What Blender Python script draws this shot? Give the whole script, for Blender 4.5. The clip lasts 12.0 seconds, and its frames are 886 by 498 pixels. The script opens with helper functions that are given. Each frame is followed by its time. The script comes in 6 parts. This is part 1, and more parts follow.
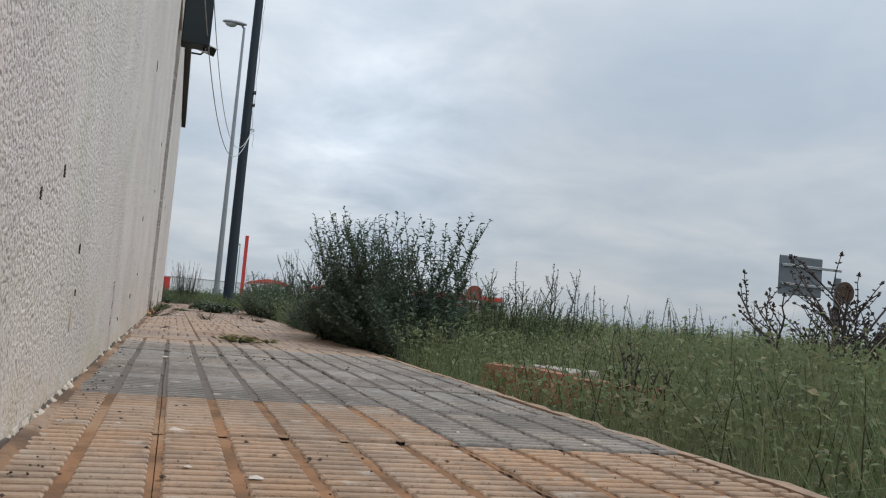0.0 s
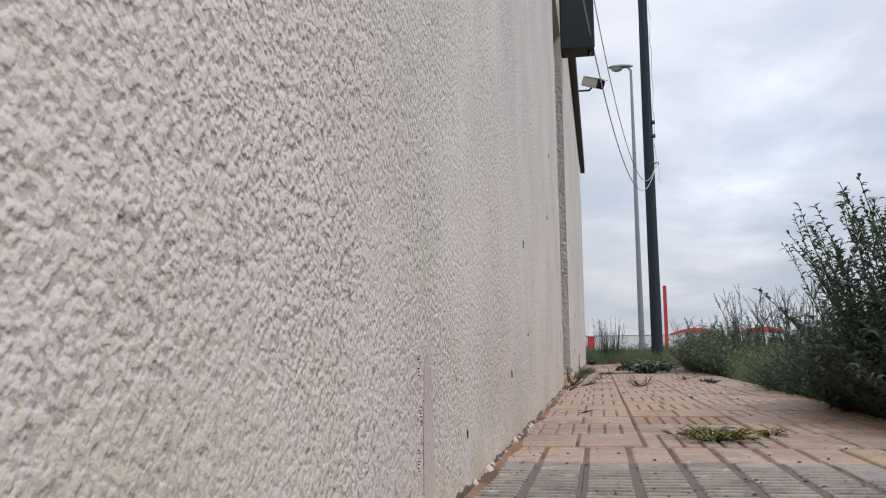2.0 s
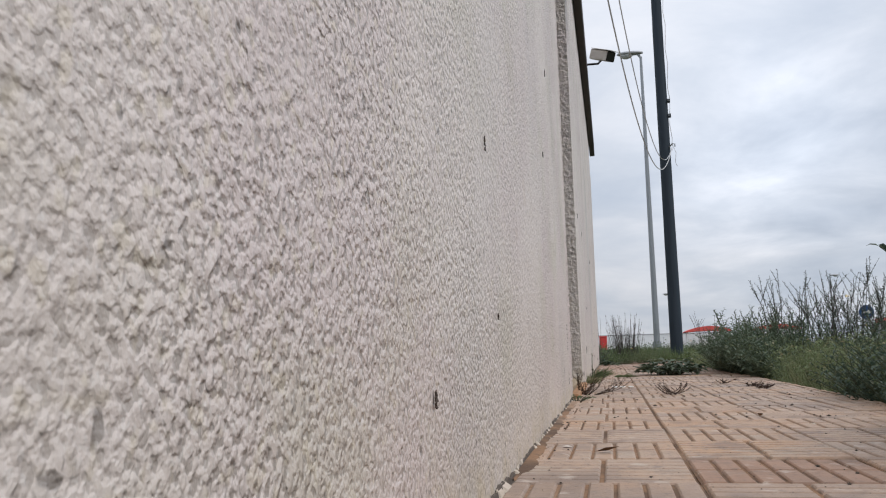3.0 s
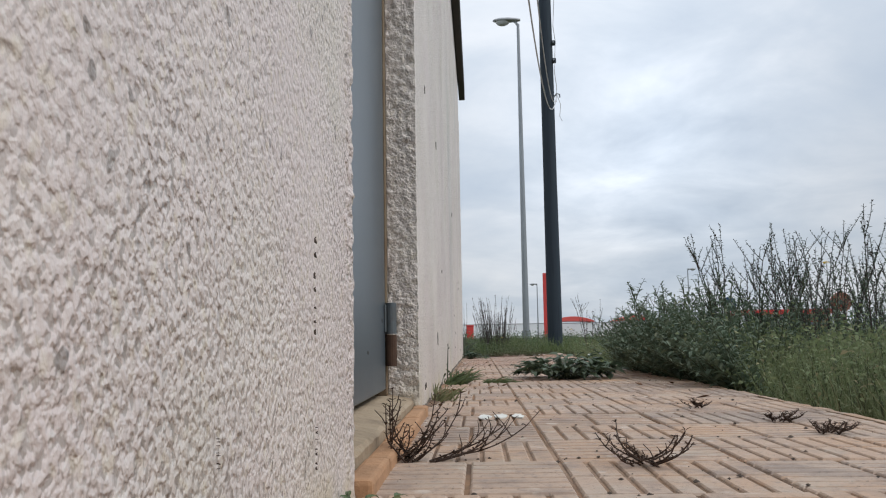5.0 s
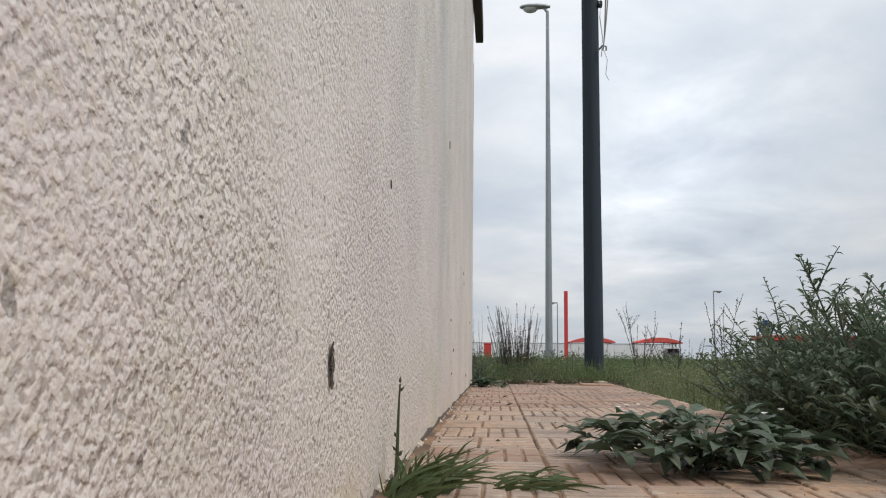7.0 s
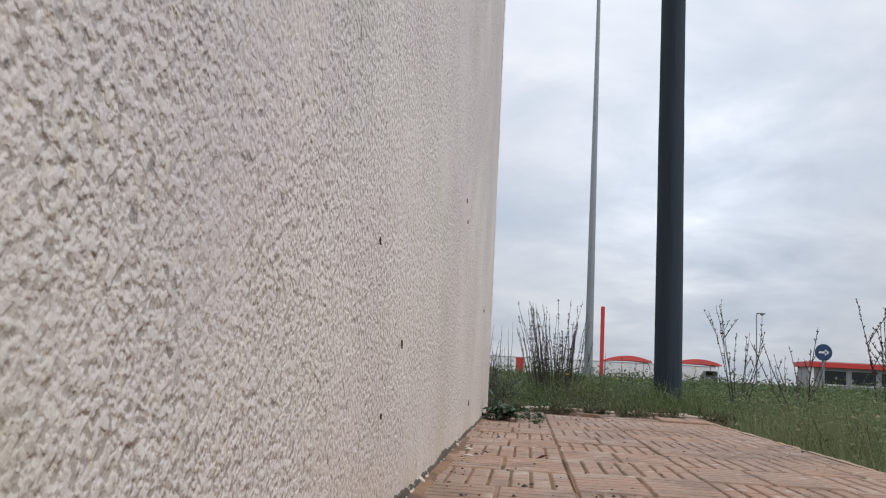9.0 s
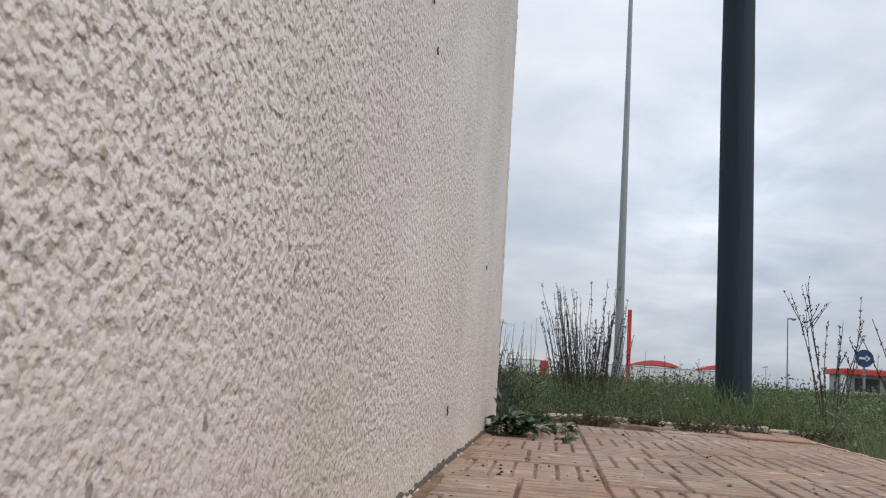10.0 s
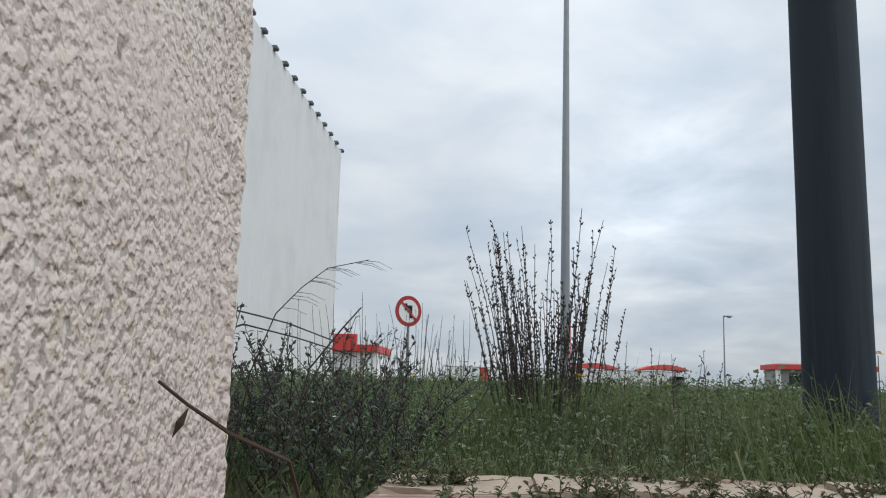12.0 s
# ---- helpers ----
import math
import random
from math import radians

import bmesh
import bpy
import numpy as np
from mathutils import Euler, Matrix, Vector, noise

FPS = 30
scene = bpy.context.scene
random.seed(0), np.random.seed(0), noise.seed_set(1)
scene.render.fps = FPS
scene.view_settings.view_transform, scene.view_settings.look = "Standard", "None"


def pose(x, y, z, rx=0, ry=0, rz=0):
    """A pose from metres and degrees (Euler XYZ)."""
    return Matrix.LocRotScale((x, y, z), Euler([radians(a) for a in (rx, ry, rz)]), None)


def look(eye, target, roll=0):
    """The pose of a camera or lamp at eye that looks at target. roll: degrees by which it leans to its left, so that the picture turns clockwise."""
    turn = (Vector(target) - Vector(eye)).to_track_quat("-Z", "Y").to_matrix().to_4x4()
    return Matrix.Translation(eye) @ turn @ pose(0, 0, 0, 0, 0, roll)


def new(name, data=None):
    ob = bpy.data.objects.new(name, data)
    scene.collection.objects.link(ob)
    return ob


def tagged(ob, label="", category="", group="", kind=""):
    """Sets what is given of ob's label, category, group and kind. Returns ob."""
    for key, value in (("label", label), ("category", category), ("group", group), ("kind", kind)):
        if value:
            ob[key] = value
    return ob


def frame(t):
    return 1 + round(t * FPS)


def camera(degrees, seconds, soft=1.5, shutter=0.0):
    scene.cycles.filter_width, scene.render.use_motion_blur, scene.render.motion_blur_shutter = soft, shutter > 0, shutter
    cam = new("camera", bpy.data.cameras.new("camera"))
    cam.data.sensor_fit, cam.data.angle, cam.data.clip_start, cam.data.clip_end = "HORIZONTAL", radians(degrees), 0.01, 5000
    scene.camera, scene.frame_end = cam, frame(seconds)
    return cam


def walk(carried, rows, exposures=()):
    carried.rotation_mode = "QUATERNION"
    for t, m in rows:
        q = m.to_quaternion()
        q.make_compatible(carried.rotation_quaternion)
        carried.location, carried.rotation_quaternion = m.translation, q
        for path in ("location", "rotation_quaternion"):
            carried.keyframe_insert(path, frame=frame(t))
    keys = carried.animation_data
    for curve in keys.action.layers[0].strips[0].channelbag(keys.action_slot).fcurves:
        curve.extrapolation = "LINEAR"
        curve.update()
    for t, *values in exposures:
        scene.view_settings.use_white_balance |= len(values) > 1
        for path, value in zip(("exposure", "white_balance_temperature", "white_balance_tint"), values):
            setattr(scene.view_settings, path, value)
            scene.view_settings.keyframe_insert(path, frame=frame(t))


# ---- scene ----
cam = camera(54.3, 12.0, 1.15)
PATH = [
    (0, (-0.038, 0.046, 0.159), (0.546, 1.953, 0.311), 5.0),
    (0.5, (0.033, 0.257, 0.159), (0.302, 2.234, 0.306), 4.0),
    (0.8, (0.021, 0.422, 0.168), (-0.027, 2.412, 0.356), -0.4),
    (1, (0.002, 0.581, 0.179), (-0.137, 2.563, 0.405), -0.8),
    (1.5, (-0.002, 1.019, 0.174), (-0.273, 2.986, 0.414), 0.6),
    (2, (-0.009, 1.47, 0.173), (-0.357, 3.425, 0.411), -0.8),
    (2.5, (-0.009, 1.97, 0.164), (-0.381, 3.921, 0.395), 1.1),
    (3, (-0.035, 2.441, 0.166), (-0.406, 4.391, 0.409), -1.6),
    (3.2, (-0.023, 2.625, 0.154), (-0.274, 4.598, 0.369), -1.2),
    (4.8, (-0.023, 4.349, 0.172), (-0.113, 6.336, 0.382), 0.9),
    (5, (-0.04, 4.575, 0.166), (-0.116, 6.563, 0.375), -1.0),
    (5.5, (-0.016, 5.102, 0.152), (-0.089, 7.088, 0.376), 1.4),
    (6, (-0.031, 5.624, 0.156), (-0.11, 7.611, 0.374), -0.5),
    (6.5, (-0.007, 6.17, 0.151), (-0.109, 8.152, 0.394), 1.2),
    (7, (-0.021, 6.677, 0.179), (-0.143, 8.658, 0.427), 0.6),
    (7.2, (-0.022, 6.901, 0.194), (-0.145, 8.882, 0.441), -0.8),
    (8.8, (0.004, 8.562, 0.162), (-0.197, 10.532, 0.444), 2.7),
    (9, (-0.016, 8.76, 0.177), (-0.221, 10.73, 0.45), 3.0),
    (9.5, (-0.022, 9.301, 0.157), (-0.248, 11.267, 0.445), 1.3),
    (10, (-0.018, 9.83, 0.148), (-0.281, 11.793, 0.424), 3.7),
    (10.5, (-0.001, 10.293, 0.137), (-0.261, 12.259, 0.399), 3.2),
    (11, (0.002, 10.816, 0.163), (-0.191, 12.792, 0.402), 2.9),
    (11.5, (0.001, 11.289, 0.148), (-0.162, 13.262, 0.431), 0.6),
    (12, (-0.007, 11.811, 0.154), (-0.125, 13.784, 0.458), 1.5),
]
walk(cam, [(t, look(eye, target, roll)) for t, eye, target, roll in PATH],
     exposures=((0.0, -0.16, 6400, 9), (0.5, 0.0, 6450, 11), (1.2, -0.02, 6500, 13), (2.2, -0.05, 6480, 15), (3.2, -0.05, 6500, 13), (4.8, 0.0, 6450, 11), (5.5, -0.06, 6350, 10), (6.2, 0.04, 6750, 12), (7.2, 0.0, 6700, 11), (9.0, -0.05, 6500, 13), (10.0, -0.09, 6480, 12), (12.0, -0.08, 6450, 9)))


# ---- world, sun ----
SUN_AZ, SUN_EL = radians(108), radians(52)


def make_world():
    w = bpy.data.worlds.new("overcast_sky")
    w.use_nodes = True
    scene.world = w
    nt = w.node_tree
    nt.nodes.clear()
    N, L = nt.nodes.new, nt.links.new
    out, mix = N("ShaderNodeOutputWorld"), N("ShaderNodeMixShader")
    sky, bg1, bg2 = N("ShaderNodeTexSky"), N("ShaderNodeBackground"), N("ShaderNodeBackground")
    sky.sky_type, sky.sun_disc = "NISHITA", False
    sky.sun_elevation, sky.sun_rotation = SUN_EL, SUN_AZ
    L(sky.outputs[0], bg1.inputs[0])
    bg1.inputs[1].default_value = 0.10
    tc = N("ShaderNodeTexCoord")
    sep = N("ShaderNodeSeparateXYZ")
    L(tc.outputs["Generated"], sep.inputs[0])

    def m(op, a, b=None):
        n = N("ShaderNodeMath")
        n.operation = op
        for k, v in ((0, a), (1, b)):
            if v is None:
                continue
            if isinstance(v, (int, float)):
                n.inputs[k].default_value = v
            else:
                L(v, n.inputs[k])
        return n.outputs[0]

    # cloud layer seen flat from below: divide by height above the horizon
    up = m("MAXIMUM", sep.outputs[2], 0.0)
    k = m("DIVIDE", 1.0, m("ADD", up, 0.22))
    comb = N("ShaderNodeCombineXYZ")
    L(m("MULTIPLY", sep.outputs[0], k), comb.inputs[0])
    L(m("MULTIPLY", sep.outputs[1], k), comb.inputs[1])
    big, fine = N("ShaderNodeTexNoise"), N("ShaderNodeTexNoise")
    for n, sc, det, rough in ((big, 0.9, 3, 0.5), (fine, 2.3, 6, 0.55)):
        n.inputs["Scale"].default_value = sc
        n.inputs["Detail"].default_value = det
        n.inputs["Roughness"].default_value = rough
        n.inputs["Distortion"].default_value = 0.3
        L(comb.outputs[0], n.inputs["Vector"])
    dens = m("ADD", m("MULTIPLY", big.outputs[0], 0.55), m("MULTIPLY", fine.outputs[0], 0.45))
    ramp = N("ShaderNodeValToRGB")
    e = ramp.color_ramp.elements
    e[0].position, e[0].color = 0.35, (0.530, 0.612, 0.715, 1)
    e[1].position, e[1].color = 0.62, (0.775, 0.81, 0.85, 1)
    mid = e.new(0.48)
    mid.color = (0.62, 0.685, 0.76, 1)
    L(dens, ramp.inputs[0])
    # thin cloud in front of the brightest part of the sky
    dot = N("ShaderNodeVectorMath")
    dot.operation = "DOT_PRODUCT"
    L(tc.outputs["Generated"], dot.inputs[0])
    dot.inputs[1].default_value = (0.195, 0.958, 0.21)
    glow = m("POWER", m("MAXIMUM", dot.outputs["Value"], 0.0), 90)
    glow = m("MULTIPLY", glow, m("ADD", m("MULTIPLY", fine.outputs[0], 1.2), -0.28))
    grow = m("ADD", m("MULTIPLY", up, 1.10), 0.83)
    tot = m("ADD", m("MULTIPLY", glow, 0.95), grow)
    L(ramp.outputs[0], bg2.inputs[0])
    # thicker cloud towards the east
    east = N("ShaderNodeMapRange")
    east.interpolation_type = "SMOOTHSTEP"
    for k, v in ((1, 0.08), (2, 0.40), (3, 1.0), (4, 0.90)):
        east.inputs[k].default_value = v
    L(sep.outputs[0], east.inputs[0])
    L(m("MULTIPLY", tot, east.outputs[0]), bg2.inputs[1])
    mix.inputs[0].default_value = 0.93
    L(bg1.outputs[0], mix.inputs[1])
    L(bg2.outputs[0], mix.inputs[2])
    L(mix.outputs[0], out.inputs[0])


make_world()
sun = new("sun", bpy.data.lights.new("sun", "SUN"))
sun.data.energy, sun.data.angle, sun.data.color = 1.5, radians(24), (1.0, 0.955, 0.90)
sun.matrix_world = look((0, 0, 20), (-20 * math.sin(SUN_AZ), -20 * math.cos(SUN_AZ), 20 - 20 * math.tan(SUN_EL)))


# ---- materials ----
class Mat:
    """A node material under way: colour from layered noises, bump, roughness."""

    def __init__(self, name, base, rough=0.8, metal=0.0, coords="Object"):
        self.m = bpy.data.materials.new(name)
        self.m.use_nodes = True
        self.nt = self.m.node_tree
        self.b = self.nt.nodes["Principled BSDF"]
        self.b.inputs["Roughness"].default_value = rough
        self.b.inputs["Metallic"].default_value = metal
        if coords == "World":
            self.vec = self.nt.nodes.new("ShaderNodeNewGeometry").outputs["Position"]
        else:
            self.vec = self.nt.nodes.new("ShaderNodeTexCoord").outputs[coords]
        rgb = self.nt.nodes.new("ShaderNodeRGB")
        rgb.outputs[0].default_value = (*base, 1)
        self.col, self.height = rgb.outputs[0], None

    def noise(self, scale, detail=3, rough=0.55, stretch=None, kind="noise", offset=0.0):
        v = self.vec
        if stretch or offset:
            mp = self.nt.nodes.new("ShaderNodeMapping")
            mp.inputs["Scale"].default_value = stretch or (1, 1, 1)
            mp.inputs["Location"].default_value = (offset, offset * 0.7, offset * 1.3)
            self.nt.links.new(v, mp.inputs[0])
            v = mp.outputs[0]
        if kind == "voronoi":
            n = self.nt.nodes.new("ShaderNodeTexVoronoi")
            n.inputs["Scale"].default_value = scale
            self.nt.links.new(v, n.inputs["Vector"])
            return n.outputs["Distance"]
        n = self.nt.nodes.new("ShaderNodeTexNoise")
        n.inputs["Scale"].default_value = scale
        n.inputs["Detail"].default_value = detail
        n.inputs["Roughness"].default_value = rough
        self.nt.links.new(v, n.inputs["Vector"])
        return n.outputs["Fac"]

    def random(self, island=False):
        if island:
            return self.nt.nodes.new("ShaderNodeNewGeometry").outputs["Random Per Island"]
        return self.nt.nodes.new("ShaderNodeObjectInfo").outputs["Random"]

    def span(self, fac, lo, hi, to0=0.0, to1=1.0):
        n = self.nt.nodes.new("ShaderNodeMapRange")
        n.interpolation_type = "SMOOTHSTEP"
        for k, v in ((1, lo), (2, hi), (3, to0), (4, to1)):
            n.inputs[k].default_value = v
        self.nt.links.new(fac, n.inputs[0])
        return n.outputs[0]

    def times(self, a, b):
        n = self.nt.nodes.new("ShaderNodeMath")
        n.operation = "MULTIPLY"
        for k, v in ((0, a), (1, b)):
            if isinstance(v, (int, float)):
                n.inputs[k].default_value = v
            else:
                self.nt.links.new(v, n.inputs[k])
        return n.outputs[0]

    def tint(self, fac, color, amount=1.0, mode="MIX"):
        n = self.nt.nodes.new("ShaderNodeMix")
        n.data_type, n.blend_type = "RGBA", mode
        self.nt.links.new(self.times(fac, amount), n.inputs[0])
        self.nt.links.new(self.col, n.inputs[6])
        n.inputs[7].default_value = (*color, 1)
        self.col = n.outputs[2]
        return self

    def bump(self, fac, distance, strength=1.0):
        n = self.nt.nodes.new("ShaderNodeBump")
        n.inputs["Distance"].default_value = distance
        n.inputs["Strength"].default_value = strength
        self.nt.links.new(fac, n.inputs["Height"])
        if self.height:
            self.nt.links.new(self.height, n.inputs["Normal"])
        self.height = n.outputs[0]
        return self

    def axis(self, k):
        n = self.nt.nodes.new("ShaderNodeSeparateXYZ")
        self.nt.links.new(self.vec, n.inputs[0])
        return n.outputs[k]

    def done(self, spec=0.3, see_through=0.0):
        self.nt.links.new(self.col, self.b.inputs["Base Color"])
        if self.height:
            self.nt.links.new(self.height, self.b.inputs["Normal"])
        self.b.inputs["Specular IOR Level"].default_value = spec
        if see_through:
            t = self.nt.nodes.new("ShaderNodeBsdfTranslucent")
            mx = self.nt.nodes.new("ShaderNodeMixShader")
            mx.inputs[0].default_value = see_through
            self.nt.links.new(self.col, t.inputs[0])
            self.nt.links.new(self.b.outputs[0], mx.inputs[1])
            self.nt.links.new(t.outputs[0], mx.inputs[2])
            self.nt.links.new(mx.outputs[0], self.nt.nodes["Material Output"].inputs[0])
        return self.m


def stucco_material(name, base):
    s = Mat(name, base, 0.5, coords="World")
    s.tint(s.span(s.noise(2.2, 3), 0.42, 0.62), (0.60, 0.505, 0.490), 0.55)
    s.tint(s.span(s.noise(3.1, 3, offset=7), 0.5, 0.72), (0.53, 0.50, 0.385), 0.55)
    s.tint(s.span(s.noise(1.3, 4, stretch=(1, 1, 0.35), offset=3), 0.5, 0.75), (0.42, 0.42, 0.405), 0.5)
    s.tint(s.span(s.noise(5.0, 5, offset=21), 0.66, 0.72), (0.55, 0.42, 0.29), 0.25)
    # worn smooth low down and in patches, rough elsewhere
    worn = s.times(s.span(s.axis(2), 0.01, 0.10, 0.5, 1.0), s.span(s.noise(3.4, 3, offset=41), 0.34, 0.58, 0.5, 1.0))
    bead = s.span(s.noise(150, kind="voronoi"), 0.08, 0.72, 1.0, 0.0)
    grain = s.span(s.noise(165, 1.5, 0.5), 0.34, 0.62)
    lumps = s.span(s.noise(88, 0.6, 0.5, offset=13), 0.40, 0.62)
    # hollows of the grain drawn darker: shade between the lumps, put into the colour
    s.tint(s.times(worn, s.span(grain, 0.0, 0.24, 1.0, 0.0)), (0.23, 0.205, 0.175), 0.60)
    s.tint(s.span(s.noise(60, 1, offset=5), 0.715, 0.76), (0.17, 0.15, 0.13), 0.7)
    s.tint(s.span(s.noise(230, 1, offset=15), 0.60, 0.72), (0.68, 0.645, 0.60), 0.5)
    s.tint(s.span(s.noise(95, 1, offset=31), 0.56, 0.72), (0.60, 0.53, 0.39), 0.4)
    s.tint(s.times(s.span(s.axis(2), 0.0, 0.09, 1.0, 0.0), s.span(s.noise(14, 4, offset=9), 0.40, 0.66)), (0.54, 0.46, 0.31), 0.7)
    # splashed dirt specks near the pavement
    s.tint(s.times(s.span(s.axis(2), 0.03, 0.16, 1.0, 0.0), s.span(s.noise(120, 2, offset=27, stretch=(1, 1, 0.6)), 0.63, 0.69)), (0.13, 0.10, 0.08), 0.7)
    s.bump(s.noise(20, 2), 0.008, 0.3)
    s.bump(s.times(lumps, worn), 0.0026, 0.42)
    s.bump(s.times(bead, worn), 0.0018, 0.30)
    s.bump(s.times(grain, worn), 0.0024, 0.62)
    s.bump(s.noise(420, 1, offset=3), 0.0010, 0.5)
    return s.done(0.5)


def joint_material(name, base, dark, dusty):
    """Dirt in the grooves; here and there dust fills them up to the colour of the tiles."""
    j = Mat(name, base, 0.95, coords="World")
    j.tint(j.span(j.noise(5, 4), 0.42, 0.60), dark, 0.9)
    j.tint(j.span(j.noise(2.7, 4, offset=6), 0.52, 0.66), dusty, 0.85)
    j.tint(j.span(j.noise(60, 4, offset=2), 0.5, 0.72), dark, 0.6)
    j.bump(j.noise(90, 4), 0.003, 0.7)
    return j.done(0.2)


def tile_material(name, base, warm, dark, rough=0.8):
    t = Mat(name, base, rough, coords="World")
    t.tint(t.random(), warm, 0.35)
    t.tint(t.span(t.noise(3.5, 4), 0.4, 0.7), warm, 0.7)
    t.tint(t.span(t.noise(1.7, 4, offset=17), 0.48, 0.68), dark, 0.55)
    t.tint(t.span(t.noise(9, 6, 0.65, offset=4), 0.46, 0.66), dark, 0.6)
    t.tint(t.span(t.noise(70, 4), 0.5, 0.75), dark, 0.7)
    t.tint(t.span(t.noise(0.9, 5, 0.6, offset=33), 0.50, 0.66), tuple(c * 0.8 for c in dark), 0.5)
    t.tint(t.span(t.noise(6, 5, 0.6, offset=51), 0.54, 0.68), (0.44, 0.37, 0.30), 0.55)
    t.tint(t.span(t.noise(190, 2, offset=8), 0.62, 0.72), (0.10, 0.08, 0.065), 0.6)
    t.tint(t.span(t.noise(24, 4, offset=9), 0.60, 0.72), (0.60, 0.53, 0.46), 0.6)
    t.bump(t.noise(300, 3), 0.0015, 0.7)
    t.bump(t.noise(45, 4), 0.003, 0.6)
    return t.done(0.5)


def leaf_material(name, base, other, yellow, gloss=0.5, through_it=0.25):
    f = Mat(name, base, gloss)
    r = f.random(True)
    f.tint(r, other, 0.85)
    f.tint(f.span(r, 0.86, 0.97), yellow, 0.8)
    f.tint(f.span(f.noise(1.6, 2), 0.4, 0.7), other, 0.5)
    f.tint(f.span(f.noise(0.9, 4, offset=11), 0.48, 0.66), tuple(0.5 * c for c in yellow), 0.45)
    return f.done(0.35, through_it)


def plain(name, base, rough=0.6, metal=0.0, worn=None, scale=9.0, relief=0.0, island=False):
    p = Mat(name, base, rough, metal)
    w = worn or tuple(c * 0.65 for c in base)
    p.tint(p.span(p.noise(scale, 5), 0.45, 0.75), w, 0.6)
    p.tint(p.span(p.noise(scale * 8, 3, offset=2), 0.55, 0.8), w, 0.4)
    if island:
        p.tint(p.random(True), w, 0.6)
    if relief:
        p.bump(p.noise(scale * 6, 4), relief, 0.6)
    return p.done(0.4)


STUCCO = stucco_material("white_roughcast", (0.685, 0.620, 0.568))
TILE_PINK = tile_material("pink_cement_tile", (0.44, 0.335, 0.262), (0.50, 0.305, 0.175), (0.21, 0.165, 0.14), 0.62)
TILE_OCHRE = tile_material("ochre_cement_tile", (0.44, 0.315, 0.225), (0.48, 0.275, 0.145), (0.23, 0.17, 0.125), 0.66)
TILE_GREY = tile_material("grey_cement_tile", (0.300, 0.275, 0.250), (0.33, 0.27, 0.215), (0.115, 0.103, 0.09), 0.62)
TILE_RED = tile_material("reddish_cement_tile", (0.365, 0.245, 0.180), (0.40, 0.225, 0.135), (0.175, 0.12, 0.09), 0.64)
JOINT = joint_material("dirt_in_joints", (0.27, 0.165, 0.10), (0.11, 0.075, 0.055), (0.36, 0.26, 0.19))
ORANGE_DIRT = joint_material("orange_dirt", (0.34, 0.185, 0.10), (0.17, 0.10, 0.06), (0.37, 0.25, 0.16))
# dark floor of the cross grooves: their shade is put into the dirt's colour
GROOVE = plain("shaded_groove_dirt", (0.075, 0.056, 0.043), 0.95, worn=(0.055, 0.043, 0.036), scale=14, relief=0.003)
JOINT_GREY = plain("grey_dirt_in_joints", (0.155, 0.130, 0.118), 0.95, worn=(0.085, 0.07, 0.06), scale=14, relief=0.003)
KERB = plain("cement_edging", (0.40, 0.325, 0.25), 0.85, worn=(0.20, 0.155, 0.115), scale=11, relief=0.006)
SOIL = plain("weedy_soil", (0.085, 0.085, 0.042), 0.97, worn=(0.055, 0.070, 0.026), scale=2.3, relief=0.012)
GRASS = leaf_material("grass_blades", (0.172, 0.222, 0.098), (0.245, 0.282, 0.140), (0.42, 0.36, 0.23), 0.55, 0.4)
FIELD_GRASS = leaf_material("field_grass_blades", (0.118, 0.172, 0.062), (0.175, 0.225, 0.092), (0.34, 0.31, 0.18), 0.5, 0.4)
GRASS_DARK = leaf_material("dark_grass_blades", (0.052, 0.082, 0.030), (0.085, 0.110, 0.046), (0.20, 0.18, 0.10))
BUSH_LEAF = leaf_material("bush_leaves", (0.058, 0.098, 0.074), (0.104, 0.150, 0.106), (0.15, 0.17, 0.11), 0.5, 0.3)
SILVER_LEAF = leaf_material("silvery_leaves", (0.105, 0.158, 0.104), (0.160, 0.212, 0.148), (0.20, 0.21, 0.12), 0.55, 0.3)
WEED_LEAF = leaf_material("weed_leaves", (0.075, 0.122, 0.050), (0.118, 0.168, 0.074), (0.20, 0.19, 0.09), 0.45, 0.25)
HERB_LEAF = leaf_material("herb_leaves", (0.155, 0.215, 0.100), (0.235, 0.288, 0.145), (0.38, 0.32, 0.19), 0.6, 0.4)
CREEPER_LEAF = leaf_material("creeper_leaves", (0.085, 0.110, 0.048), (0.125, 0.140, 0.072), (0.22, 0.17, 0.10), 0.6, 0.3)
OLIVE_LEAF = leaf_material("olive_leaves", (0.170, 0.165, 0.040), (0.230, 0.210, 0.070), (0.30, 0.24, 0.10), 0.6, 0.3)
DARK_ROSETTE = leaf_material("dark_rosette_leaves", (0.062, 0.102, 0.058), (0.105, 0.150, 0.092), (0.14, 0.15, 0.10), 0.42, 0.25)
STEM = plain("green_stems", (0.070, 0.088, 0.046), 0.7, worn=(0.055, 0.050, 0.035), scale=20)
DRY_STEM = plain("dry_stems", (0.085, 0.070, 0.065), 0.8, worn=(0.045, 0.037, 0.035), scale=20, island=True)
TWIG = plain("brown_twigs", (0.085, 0.052, 0.036), 0.85, worn=(0.040, 0.027, 0.021), scale=25, island=True)
YELLOW = plain("yellow_petals", (0.75, 0.55, 0.03), 0.6, worn=(0.6, 0.4, 0.02))
WHITE_PETAL = plain("white_petals", (0.72, 0.72, 0.68), 0.6, worn=(0.5, 0.5, 0.45))


